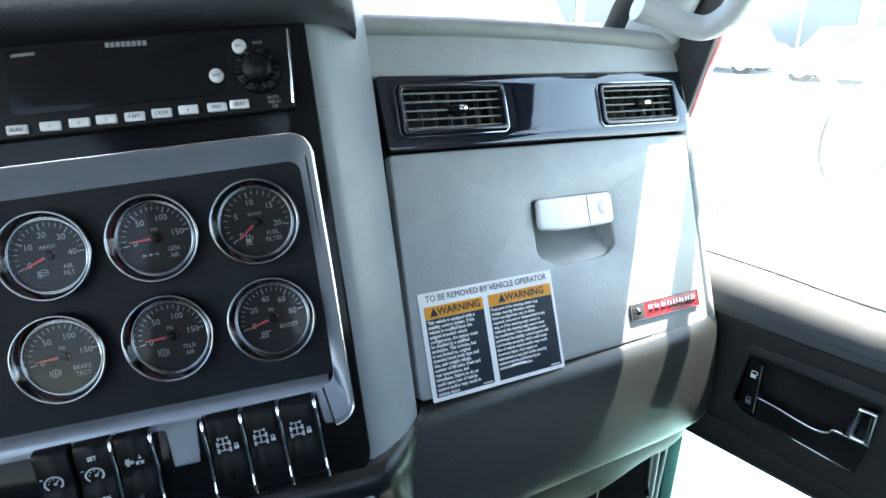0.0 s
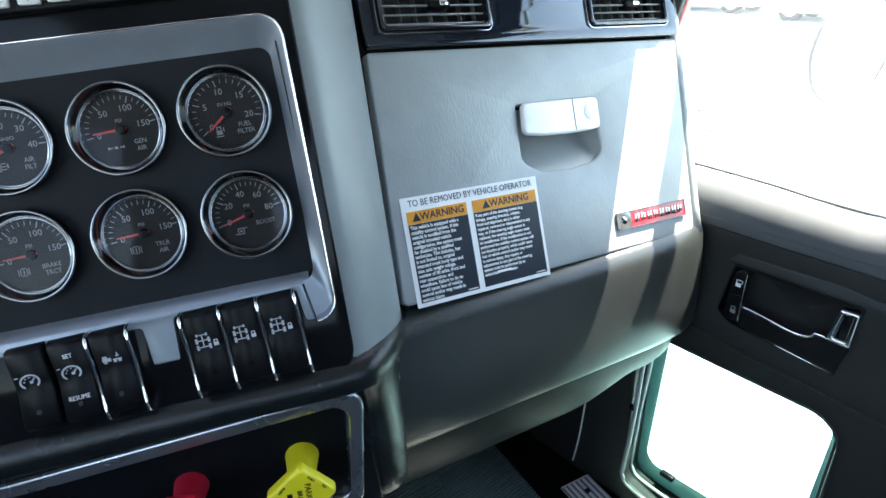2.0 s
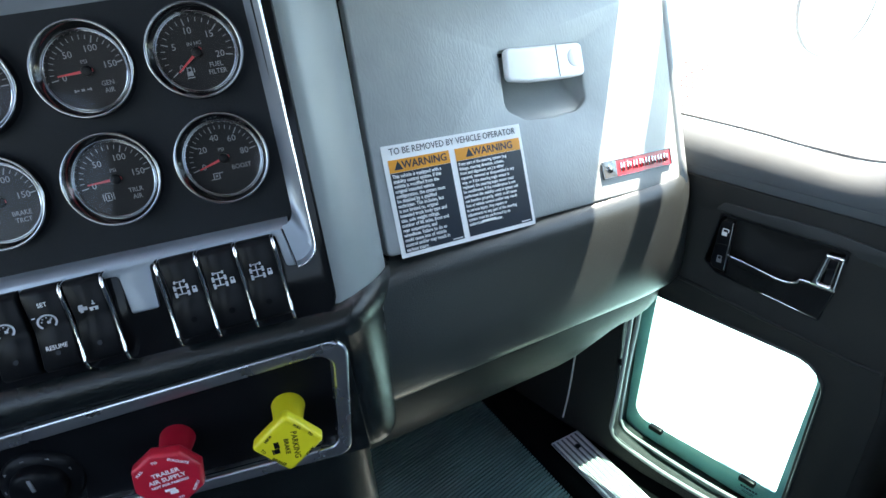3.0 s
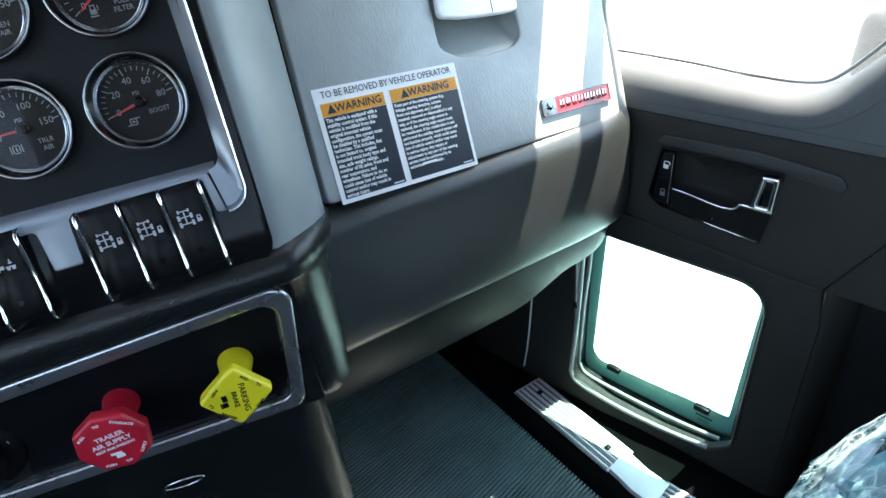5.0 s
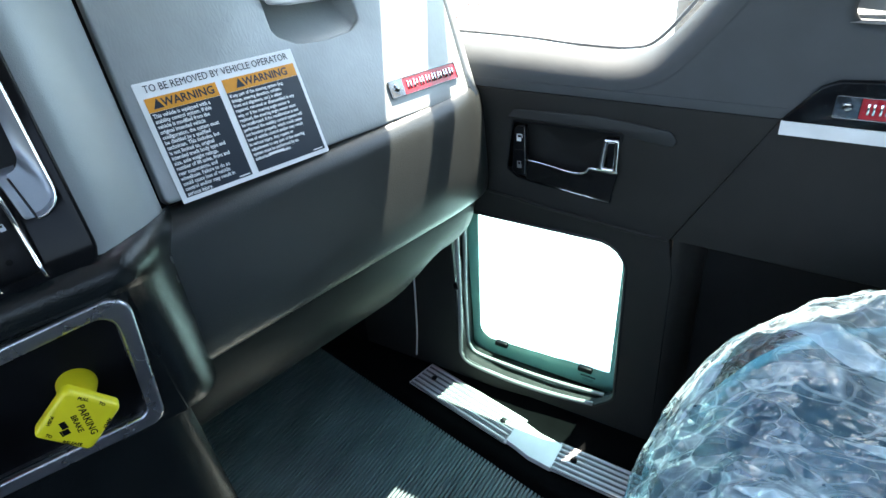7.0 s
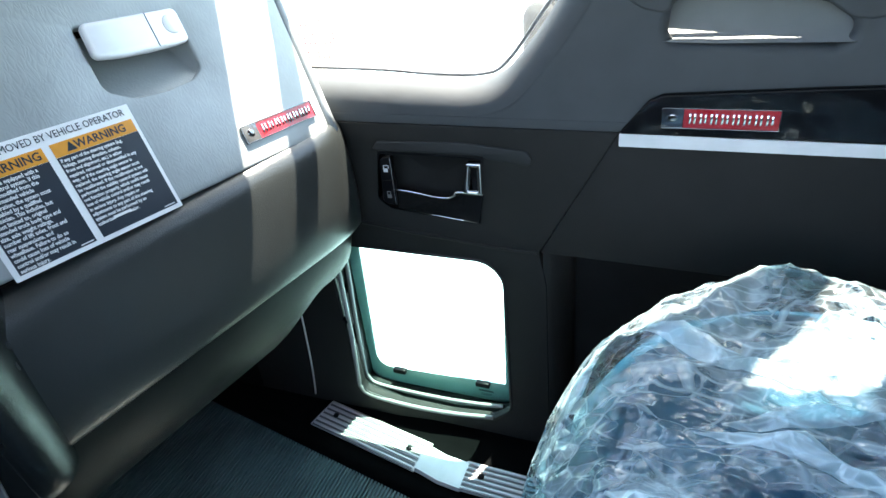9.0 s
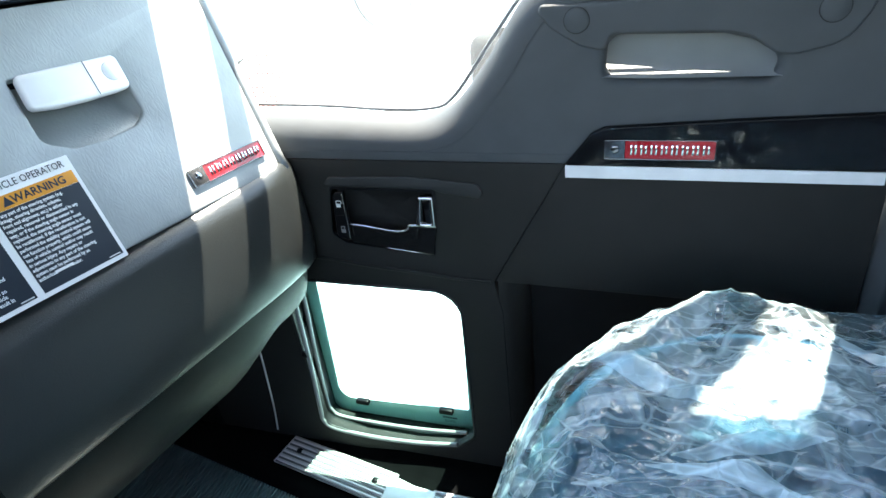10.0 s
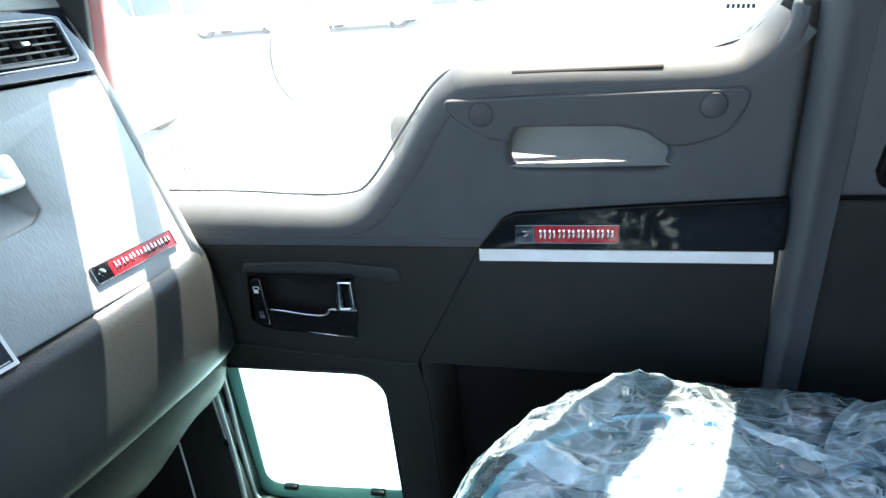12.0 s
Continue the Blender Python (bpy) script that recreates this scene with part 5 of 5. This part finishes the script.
    N, L = nt.nodes.new, nt.links.new

    def sums(op, a, b):
        q = N("ShaderNodeMath")
        q.operation = op
        for k, x in enumerate((a, b)):
            if isinstance(x, (int, float)):
                q.inputs[k].default_value = x
            else:
                L(x, q.inputs[k])
        return q.outputs[0]

    out = N("ShaderNodeOutputMaterial")
    tr, gl, df, tl = N("ShaderNodeBsdfTransparent"), N("ShaderNodeBsdfGlossy"), N("ShaderNodeBsdfDiffuse"), N("ShaderNodeBsdfTranslucent")
    tr.inputs[0].default_value = (0.62, 0.89, 0.96, 1)
    gl.inputs["Roughness"].default_value = 0.06
    df.inputs[0].default_value = (0.64, 0.83, 0.90, 1)
    tl.inputs[0].default_value = (0.64, 0.83, 0.90, 1)
    tc = N("ShaderNodeTexCoord")
    # crinkles: flat facets of several sizes, each tilted its own way, with sharp creases between them
    geo = N("ShaderNodeNewGeometry")
    lean, tone, crests = None, None, None
    for i, (turn, sc, pull, tilt, crease) in enumerate(((0.5, 14.0, 0.4, 0.32, 0.50), (2.0, 34.0, 0.4, 0.50, 0.46), (1.2, 85.0, 0.4, 0.60, 0.30))):
        mp = N("ShaderNodeMapping")
        mp.inputs["Rotation"].default_value = (0.2 * i, 0.15 * i, turn)
        mp.inputs["Scale"].default_value = (1.0, pull, 0.8)
        mp.inputs["Location"].default_value = (3.1 * i, 1.7 * i, 0.9 * i)
        L(tc.outputs["Object"], mp.inputs["Vector"])
        warp = N("ShaderNodeTexNoise")
        warp.inputs["Scale"].default_value, warp.inputs["Detail"].default_value = 0.4 * sc, 1.0
        L(mp.outputs[0], warp.inputs["Vector"])
        bend = N("ShaderNodeVectorMath")
        bend.operation = "MULTIPLY_ADD"
        bend.inputs[1].default_value = (0.6 / sc,) * 3
        L(warp.outputs["Color"], bend.inputs[0])
        L(mp.outputs[0], bend.inputs[2])
        cell, rim = N("ShaderNodeTexVoronoi"), N("ShaderNodeTexVoronoi")
        rim.feature = "DISTANCE_TO_EDGE"
        for q in (cell, rim):
            q.inputs["Scale"].default_value = sc
            L(bend.outputs[0], q.inputs["Vector"])
        pn = N("ShaderNodeTexNoise")
        pn.inputs["Scale"].default_value, pn.inputs["Detail"].default_value = 6.0 + 2.0 * i, 1.0
        L(mp.outputs[0], pn.inputs["Vector"])
        mk = N("ShaderNodeMapRange")
        mk.inputs["From Min"].default_value, mk.inputs["From Max"].default_value = 0.40, 0.60
        mk.inputs["To Min"].default_value = 0.25
        L(pn.outputs["Fac"], mk.inputs["Value"])
        off = N("ShaderNodeVectorMath")
        off.operation = "SUBTRACT"
        off.inputs[1].default_value = (0.5, 0.5, 0.5)
        L(cell.outputs["Color"], off.inputs[0])
        size = N("ShaderNodeVectorMath")
        size.operation = "SCALE"
        L(off.outputs[0], size.inputs[0])
        L(sums("MULTIPLY", mk.outputs[0], 2 * tilt), size.inputs["Scale"])
        add = N("ShaderNodeVectorMath")
        L(size.outputs[0], add.inputs[0])
        L(geo.outputs["Normal"] if lean is None else lean, add.inputs[1])
        lean = add.outputs[0]
        split = N("ShaderNodeSeparateXYZ")
        L(cell.outputs["Color"], split.inputs[0])
        shift = sums("MULTIPLY", sums("SUBTRACT", split.outputs[0], 0.5), (0.18, 0.24, 0.16)[i])
        tone = shift if tone is None else sums("ADD", tone, shift)
        if crease:
            edge = N("ShaderNodeMapRange")
            edge.inputs["From Min"].default_value, edge.inputs["From Max"].default_value = (0.03, 0.05, 0.08)[i], 0.0
            L(rim.outputs["Distance"], edge.inputs["Value"])
            line = sums("MULTIPLY", sums("MULTIPLY", edge.outputs[0], mk.outputs[0]), crease)
            crests = line if crests is None else sums("MAXIMUM", crests, line)
    flat = N("ShaderNodeVectorMath")
    flat.operation = "NORMALIZE"
    L(lean, flat.inputs[0])
    fine = N("ShaderNodeTexNoise")
    fine.inputs["Scale"].default_value, fine.inputs["Detail"].default_value, fine.inputs["Distortion"].default_value = 45.0, 3.0, 0.6
    L(tc.outputs["Object"], fine.inputs["Vector"])
    bp = N("ShaderNodeBump")
    bp.inputs["Strength"].default_value, bp.inputs["Distance"].default_value = 1.0, 0.008
    L(fine.outputs["Fac"], bp.inputs["Height"])
    L(flat.outputs[0], bp.inputs["Normal"])
    for sh in (gl, df):
        L(bp.outputs["Normal"], sh.inputs["Normal"])
    # cloudy where the film is slack or doubled
    fold = N("ShaderNodeTexNoise")
    fold.inputs["Scale"].default_value, fold.inputs["Detail"].default_value, fold.inputs["Roughness"].default_value, fold.inputs["Distortion"].default_value = 7, 4, 0.55, 1.0
    L(tc.outputs["Object"], fold.inputs["Vector"])
    milk = N("ShaderNodeMapRange")
    milk.inputs["From Min"].default_value, milk.inputs["From Max"].default_value = 0.46, 0.56
    milk.inputs["To Min"].default_value, milk.inputs["To Max"].default_value = milk_lo, milk_hi
    L(fold.outputs["Fac"], milk.inputs["Value"])
    cloudy = sums("MAXIMUM", sums("ADD", sums("ADD", milk.outputs[0], crests), tone), 0.02)
    both = N("ShaderNodeMixShader")
    both.inputs[0].default_value = 0.3
    L(df.outputs[0], both.inputs[1])
    L(tl.outputs[0], both.inputs[2])
    m1, m2 = N("ShaderNodeMixShader"), N("ShaderNodeMixShader")
    L(cloudy, m1.inputs[0])
    L(tr.outputs[0], m1.inputs[1])
    L(both.outputs[0], m1.inputs[2])
    lw = N("ShaderNodeLayerWeight")
    L(bp.outputs["Normal"], lw.inputs["Normal"])
    gloss = sums("ADD", sums("MULTIPLY", sums("POWER", lw.outputs["Facing"], 5.0), 0.22), 0.08)
    L(gloss, m2.inputs[0])
    L(m1.outputs[0], m2.inputs[1])
    L(gl.outputs[0], m2.inputs[2])
    L(m2.outputs[0], out.inputs[0])
    return m


FILM = film_material("clear_plastic_film", 0.10, 0.38)
DOUBLED = film_material("doubled_plastic_film", 0.45, 0.65)
seat = thing("passenger_seat", "dark seat wrapped in clear plastic film", "seat")


rng = random.Random(7)
CREASES = []
for k in range(420):
    ang = rng.uniform(0, math.pi)
    CREASES.append((rng.uniform(0.26, 0.76), rng.uniform(-0.45, 0.03), math.cos(ang), math.sin(ang), rng.uniform(0.02, 0.13), rng.uniform(0.0022, 0.007), rng.uniform(-0.0026, 0.0036)))
for x, y, dx, dy, ln, wd, am in ((0.62, -0.12, 0.8, -0.55, 0.16, 0.012, 0.008), (0.55, -0.20, 0.95, -0.3, 0.2, 0.014, 0.008), (0.66, -0.28, 0.35, -0.9, 0.14, 0.014, 0.009), (0.48, -0.08, 0.6, 0.8, 0.10, 0.011, 0.007), (0.58, -0.05, 0.9, 0.4, 0.10, 0.010, 0.006), (0.60, -0.24, 0.9, 0.25, 0.18, 0.012, 0.008)):
    CREASES.append((x, y, dx, dy, ln, wd, am))


def crumple(x, y):
    z = 0.0
    for cx, cy, dx, dy, ln, wd, am in CREASES:
        ex, ey = x - cx, y - cy
        s = ex * dx + ey * dy
        if abs(s) > ln:
            continue
        d = abs(-ex * dy + ey * dx)
        if d < 6 * wd:
            z += am * (1 - (s / ln) ** 2) * math.exp(-d / wd)
    return z


FOLDS = []
for k in range(14):
    ang, wl = rng.uniform(0, math.pi), rng.uniform(0.028, 0.085)
    FOLDS.append((math.cos(ang), math.sin(ang), wl, rng.random(), Vector((rng.uniform(0, 50), rng.uniform(0, 50), 0.5)), 0.15 * wl))


def folds(p):
    """Straight folded pleats, each direction in patches of its own."""
    z = 0.0
    for dx, dy, wl, ph, o, am in FOLDS:
        mask = noise.noise(p * 8 + o)
        if mask > 0.05:
            s = (p.x * dx + p.y * dy) / wl + ph + 0.35 * noise.noise(p * 5 + o * 2)
            z += am * min(1.0, 2.2 * (mask - 0.05)) * (abs((s % 1.0) * 2 - 1) - 0.5)
    return z


def cushion(grow=0.0, wrinkle=0.0, nu=60, nv=60):
    x0, x1, y0, y1 = 0.28 - grow, 0.735 + grow, -0.62, -0.001 + grow
    rows = []
    for i in range(nu + 1):
        row = []
        a = -1 + 2 * i / nu
        for j in range(nv + 1):
            b = -1 + 2 * (j / nv) ** 0.6
            ra, rb = abs(a), abs(b)
            edge = max(ra, rb)
            q = (ra ** 3 + rb ** 3) ** (1 / 3)
            k = edge / q if q > 1e-6 else 1.0
            px, py = a * k, b * k
            t = min(max((edge - 0.68) / 0.32, 0), 1)
            z = 0.415 + 0.025 * math.cos(px * 1.4) * math.cos(py * 1.2) - 0.12 * t ** 2.2
            p = Vector(((x0 + x1) / 2 + px * (x1 - x0) / 2, (y0 + y1) / 2 + py * (y1 - y0) / 2, z + grow))
            if wrinkle:
                d1 = noise.voronoi(p * 16 + Vector((1, 2, 3)))[0]
                d2 = noise.voronoi(p * 38 + Vector((4, 1, 7)))[0]
                w = 0.55 * (d1[0] - 0.4) + 0.28 * (d2[0] - 0.4) + 0.3 * noise.noise(p * 12)
                p.z += wrinkle * w + 0.8 * crumple(p.x, p.y) + 0.55 * folds(p) + 0.009 * (0.20 - abs(noise.noise(p * 9 + Vector((3, 9, 1))))) + 0.008 * (0.20 - abs(noise.noise(Vector((p.x * 30, p.y * 17, 2.5))))) + 0.006 * (0.20 - abs(noise.noise(Vector((p.x * 26 + p.y * 30, p.y * 44 - p.x * 14, 7.5))))) + 0.022 * math.exp(-((p.x - 0.675) / 0.055) ** 2 - ((p.y + 0.172) / 0.06) ** 2)
                p.y += wrinkle * 0.7 * (d1[1] - 0.7) + wrinkle * 0.4 * noise.noise(p * 17)
                p.x += wrinkle * 0.7 * noise.noise(p * 21 + Vector((8, 2, 5)))
            row.append(p)
        rows.append(row)
    return rows


def skirted(rows, drop, rough=0.0):
    bm = bmesh.new()
    vs = [[bm.verts.new(p) for p in row] for row in rows]
    for a, b in zip(vs, vs[1:]):
        for j in range(len(a) - 1):
            bm.faces.new((a[j], a[j + 1], b[j + 1], b[j]))
    n, m = len(rows), len(rows[0])
    loop = [vs[0][j] for j in range(m)] + [vs[i][-1] for i in range(1, n)] + [vs[-1][j] for j in range(m - 2, -1, -1)] + [vs[i][0] for i in range(n - 2, 0, -1)]
    prev = loop
    for d, push in drop:
        cur = []
        for v in prev:
            w = noise.voronoi(v.co * 22)[0][0] - 0.4
            f = push + rough * w
            cur.append(bm.verts.new(Vector((v.co.x + (v.co.x - 0.5) * f, v.co.y + (v.co.y + 0.3) * f, v.co.z - d))))
        for k in range(len(loop)):
            k2 = (k + 1) % len(loop)
            bm.faces.new((prev[k], prev[k2], cur[k2], cur[k]))
        prev = cur
    return mesh_of(bm, True)


part("cushion", skirted(cushion(0.0, 0.0, 24, 24), ((0.03, 0.0), (0.06, -0.02), (0.05, -0.03))), SEAT, seat, "dark vinyl seat cushion")
film = part("plastic_cover", skirted(cushion(0.016, 0.005, 280, 280), [(0.012, 0.004)] * 3 + [(0.014, -0.004)] * 12, 0.03), FILM, seat, "crumpled clear plastic cover")
surface = BVHTree.FromPolygons([v.co for v in film.data.vertices], [tuple(p.vertices) for p in film.data.polygons])


def film_fold(points, width, lift):
    """A pleat of doubled film lying along points on the cover."""
    rows = []
    line = spline([(x, y, 0) for x, y in points], 10)
    for i, q in enumerate(line):
        t = (line[min(i + 1, len(line) - 1)] - line[max(i - 1, 0)]).normalized()
        side_dir = Vector((-t.y, t.x, 0))
        f = i / (len(line) - 1)
        w = width * (0.04 + 0.96 * math.sin(math.pi * min(max(f, 0.04), 0.96))) * (1 + 0.35 * noise.noise(q * 14))
        row = []
        for k in range(7):
            a = -1 + k / 3
            p = q + side_dir * (w * a * 0.5)
            hit = surface.ray_cast(Vector((p.x, p.y, 0.8)), Vector((0, 0, -1)))[0]
            z = hit.z if hit else 0.40
            row.append(Vector((p.x, p.y, z + 0.0012 + lift * max(0.0, 1 - abs(a - 0.3)) * math.sin(math.pi * f))))
        rows.append(row)
    return loft(rows)


for points, width, lift in (([(0.600, -0.050), (0.569, -0.105), (0.552, -0.143), (0.530, -0.185)], 0.026, 0.007), ([(0.473, -0.112), (0.472, -0.162), (0.460, -0.202), (0.445, -0.240)], 0.020, 0.008),
                            ([(0.488, -0.130), (0.501, -0.181), (0.512, -0.235)], 0.018, 0.006), ([(0.632, -0.250), (0.607, -0.299), (0.585, -0.345)], 0.016, 0.006), ([(0.69, -0.400), (0.629, -0.361), (0.570, -0.318)], 0.050, 0.012),
                            ([(0.600, -0.035), (0.545, -0.018), (0.500, -0.012)], 0.022, 0.004), ([(0.42, -0.06), (0.40, -0.12), (0.41, -0.19)], 0.02, 0.006)):
    part("film_fold", film_fold(points, width, lift), DOUBLED, film, "cloudy doubled fold of film")
part("base", rbox(0.36, 0.42, 0.26, 0.02, at=(0.5, -0.30, 0.13)), BLACK, seat)
part("backrest", rbox(0.44, 0.14, 0.7, 0.05, 4, at=(0.5, -0.70, 0.75)), SEAT, seat)

# ---- outside ----
ground = mesh_thing("ground", plate([rect(-400, -400, 400, 400)], 0.02), CONCRETE, "pale sunlit concrete yard", "ground", pose(0, 0, -1.25), kind="structure")
hood = mesh_thing("hood", loft([[(x, y, z) for x, z in ((-0.95, 0.2), (-0.8, 0.62), (-0.5, 0.72), (0.2, 0.72), (0.55, 0.62), (0.80, 0.35), (0.86, -0.2))] for y in (0.95, 1.4, 2.0, 2.5)]), PAINT_RED, "red truck hood ahead of the windscreen", "hood")
mirror = thing("fender_mirror", "round white convex mirror with dark rim outside", "mirror")
MM = look((1.28, 0.367, 0.690), (0.95, -0.573, 0.71))
part("rim", lathe([(0.0870, -0.003), (0.0898, 0.0), (0.0888, 0.003), (0.0860, 0.0), (0.0870, -0.003)], 56), RIM_BLACK, mirror, m=MM)
part("shell", lathe([(0.0, 0.002), (0.0868, 0.0), (0.07, 0.02), (0.0, 0.035)], 48), PAINT_WHITE, mirror, m=MM)
part("stalk", tube(spline([(1.30, 0.385, 0.66), (1.33, 0.45, 0.60), (1.25, 0.8, 0.45), (0.95, 1.2, 0.10), (0.84, 1.4, 0.0)], 5), 0.012, 10), PAINT_WHITE, mirror, "white mirror stalk")
# added bar, white to vanish outside; it blocks sun from the cab
part("shadow_bar", tube([(1.30, 0.40, 0.74), (1.26, 0.45, 0.80), (1.08, 0.56, 0.85), (0.90, 0.50, 0.882), (0.90, 0.37, 0.948), (0.90, 0.315, 0.976), (0.90, 0.287, 0.993), (0.90, 0.10, 1.10), (0.86, -0.05, 1.19)], [0.006, 0.008, 0.010, 0.012, 0.013, 0.014, 0.017, 0.02, 0.02], 14), PAINT_WHITE, mirror, "white bar added to cast shadow into the cab")

# added out-of-view blocker; its outline cuts the sun patch on the seat
part("shadow_head", plate([rounded([(0.10, 1.52), (0.165, 1.45), (0.222, 1.385), (0.282, 1.250), (0.325, 1.245), (0.318, 1.40), (0.306, 1.50), (0.290, 1.64), (0.10, 1.64)], 0.012)], 0.016, 0.004), PAINT_WHITE, mirror, "unseen white plate added to shape the sun patch", basis((1.01, 0, 0), (0, -1, 0), (0, 0, 1), (-1, 0, 0)))
part("head_arm", tube([(0.90, 0.10, 1.10), (0.96, -0.02, 1.27), (1.0, -0.14, 1.42)], 0.010, 8), PAINT_WHITE, mirror)
low_mirror = mesh_thing("lower_mirror", rbox(0.05, 0.10, 0.10, 0.024, 4), VOID, "dark rounded spot mirror close outside the door", "mirror", pose(1.09, 0.112, 0.574, 0, 0, 10))
part("arm", tube([(0.0, 0.0, 0.05), (-0.04, -0.02, 0.0), (-0.22, -0.05, -0.05)], 0.012, 10), BLACK, low_mirror)
guard = thing("step_guard", "pale perforated guard plate with red showing through", "guard plate", basis((0.567, 0.0, 0.1687), (0, -1, 0), (0.7, 0, 0.714), (-0.714, 0, 0.7)))
part("plate", plate([rounded(rect(-0.506, 0.537, -0.425, 0.640), 0.008)], 0.004, 0.001), PAINT_WHITE, guard)
dots = bmesh.new()
for i in range(8):
    for k in range(12):
        if k in (5,):
            continue
        q = bmesh.ops.create_circle(dots, cap_ends=True, radius=0.0021, segments=10)
        bmesh.ops.translate(dots, vec=(-0.498 + 0.0088 * i + 0.0044 * (k % 2), 0.545 + 0.0078 * k, 0.0046), verts=q["verts"])
tagged(part("perforations", mesh_of(dots), PALE_RED, guard, "red seen through small holes"), kind="stuff")
part("bracket", tube([(-0.465, 0.59, -0.004), (-0.465, 0.56, -0.06), (-0.465, 0.48, -0.14)], 0.006, 8), PAINT_WHITE, guard)


def wheel(parent, x, y, z, r, w, side):
    t = part("tyre", tube([(x - w / 2, y, z), (x - w * 0.45, y, z), (x + w * 0.45, y, z), (x + w / 2, y, z)], [r * 0.9, r, r, r * 0.9], 36), TYRE, parent, "black tyre")
    part("rim", tube([(x - w * 0.5 * side - 0.005 * side, y, z), (x - w * 0.3 * side, y, z)], [r * 0.58, r * 0.62], 32), PAINT_WHITE, t, "white wheel rim")
    for k in range(10):
        q = 2 * math.pi * k / 10
        part("nut", rbox(0.03, 0.03, 0.03, 0.006), ALU, t, "", pose(x - (w * 0.5 + 0.012) * side, y + r * 0.4 * math.cos(q), z + r * 0.4 * math.sin(q)))


def vehicle(name, label, cat, x0, x1, y0, y1, h, paint, r, wheels, side=1, cabin=(0.1, 0.75)):
    """A parked vehicle, its long side along y, its near side at x0; the ground lies at -1.25."""
    t = thing(name, label, cat)
    g = -1.25
    ln = y1 - y0
    low, belt, top = g + r * 0.75, g + h * 0.62, g + h
    secs = []
    for f, z1, inset in ((0.0, belt - 0.15, 0.06), (0.02, belt, 0.02), (cabin[0], belt + 0.02, 0.0), (cabin[0] + 0.08, top, 0.0), (cabin[1], top, 0.0), (cabin[1] + 0.1, belt + 0.03, 0.0), (0.98, belt - 0.05, 0.02), (1.0, belt - 0.2, 0.06)):
        y = y0 + ln * f
        roof_in = 0.12 if z1 > belt + 0.1 else 0.03
        secs.append([(x0 + inset, y, low), (x0 + inset, y, belt - 0.06), (x0 + inset + roof_in, y, z1 - 0.05), (x0 + inset + roof_in + 0.15, y, z1), (x1 - inset - roof_in - 0.15, y, z1), (x1 - inset - roof_in, y, z1 - 0.05), (x1 - inset, y, belt - 0.06), (x1 - inset, y, low)])
    part("body", loft(secs, closed=True, caps=True), paint, t)
    for a, b2 in ((cabin[0] + 0.10, (cabin[0] + cabin[1]) / 2 - 0.01), ((cabin[0] + cabin[1]) / 2 + 0.01, cabin[1] - 0.02)):
        part("side_window", plate([rounded([(y0 + ln * a, belt + 0.03), (y0 + ln * b2, belt + 0.03), (y0 + ln * b2, top - 0.12), (y0 + ln * a, top - 0.12)], 0.05)], 0.02), PALE_GLASS, t, "bright side window", basis((x0 + 0.03, 0, 0), (0, 1, 0), (0.10, 0, 1), (-1, 0, 0.1)))
    part("handle", rbox(0.03, 0.2, 0.035, 0.01, at=(x0 - 0.01, y0 + ln * (cabin[0] + cabin[1]) / 2 + 0.25, belt - 0.12)), ALU, t, "grey door handle")
    for f in wheels:
        for xx, s in ((x0 + 0.14, 1), (x1 - 0.14, -1)):
            wheel(t, xx, y0 + ln * f, g + r, r, 0.26, s)
    return t


vehicle("parked_truck", "white parked pickup truck in bright sun", "truck", 7.3, 9.6, -4.85, 1.7, 2.2, PAINT_WHITE, 0.5, (0.15, 0.86), cabin=(0.3, 0.72))
vehicle("parked_truck", "white parked service truck in bright sun", "truck", 6.2, 8.5, 5.2, 12.5, 2.6, PAINT_WHITE, 0.5, (0.14, 0.84), cabin=(0.25, 0.8))
vehicle("parked_car", "silver parked car in front of the showroom", "car", 19.5, 21.3, 4.6, 8.6, 1.5, PALE_WALL, 0.33, (0.18, 0.82))
vehicle("parked_car", "pale parked car in front of the showroom", "car", 20.5, 22.2, 9.4, 13.4, 1.45, PAINT_WHITE, 0.33, (0.18, 0.82))
vehicle("parked_car", "white parked car far across the yard", "car", 17.5, 19.3, 14.0, 18.4, 1.6, PAINT_WHITE, 0.33, (0.18, 0.82))
show = thing("showroom", "pale showroom building with dark glass front", "building")
part("wall", rbox(10, 44, 7.0, 0.05, at=(30.5, 6, 2.25)), PALE_WALL, show)
part("roof", rbox(10.8, 45, 0.3, 0.05, at=(30.3, 6, 5.9)), PALE_WALL, show, "pale flat roof edge")
for k in range(9):
    w = part("shop_window", rbox(0.1, 3.6, 2.9, 0.02, at=(25.46, -10.5 + 4.2 * k, 0.35)), PALE_GLASS, show, "dim shop window")
    part("mullion", rbox(0.14, 0.08, 2.9, 0.01, at=(25.40, -10.5 + 4.2 * k, 0.35)), PALE_WALL, w)
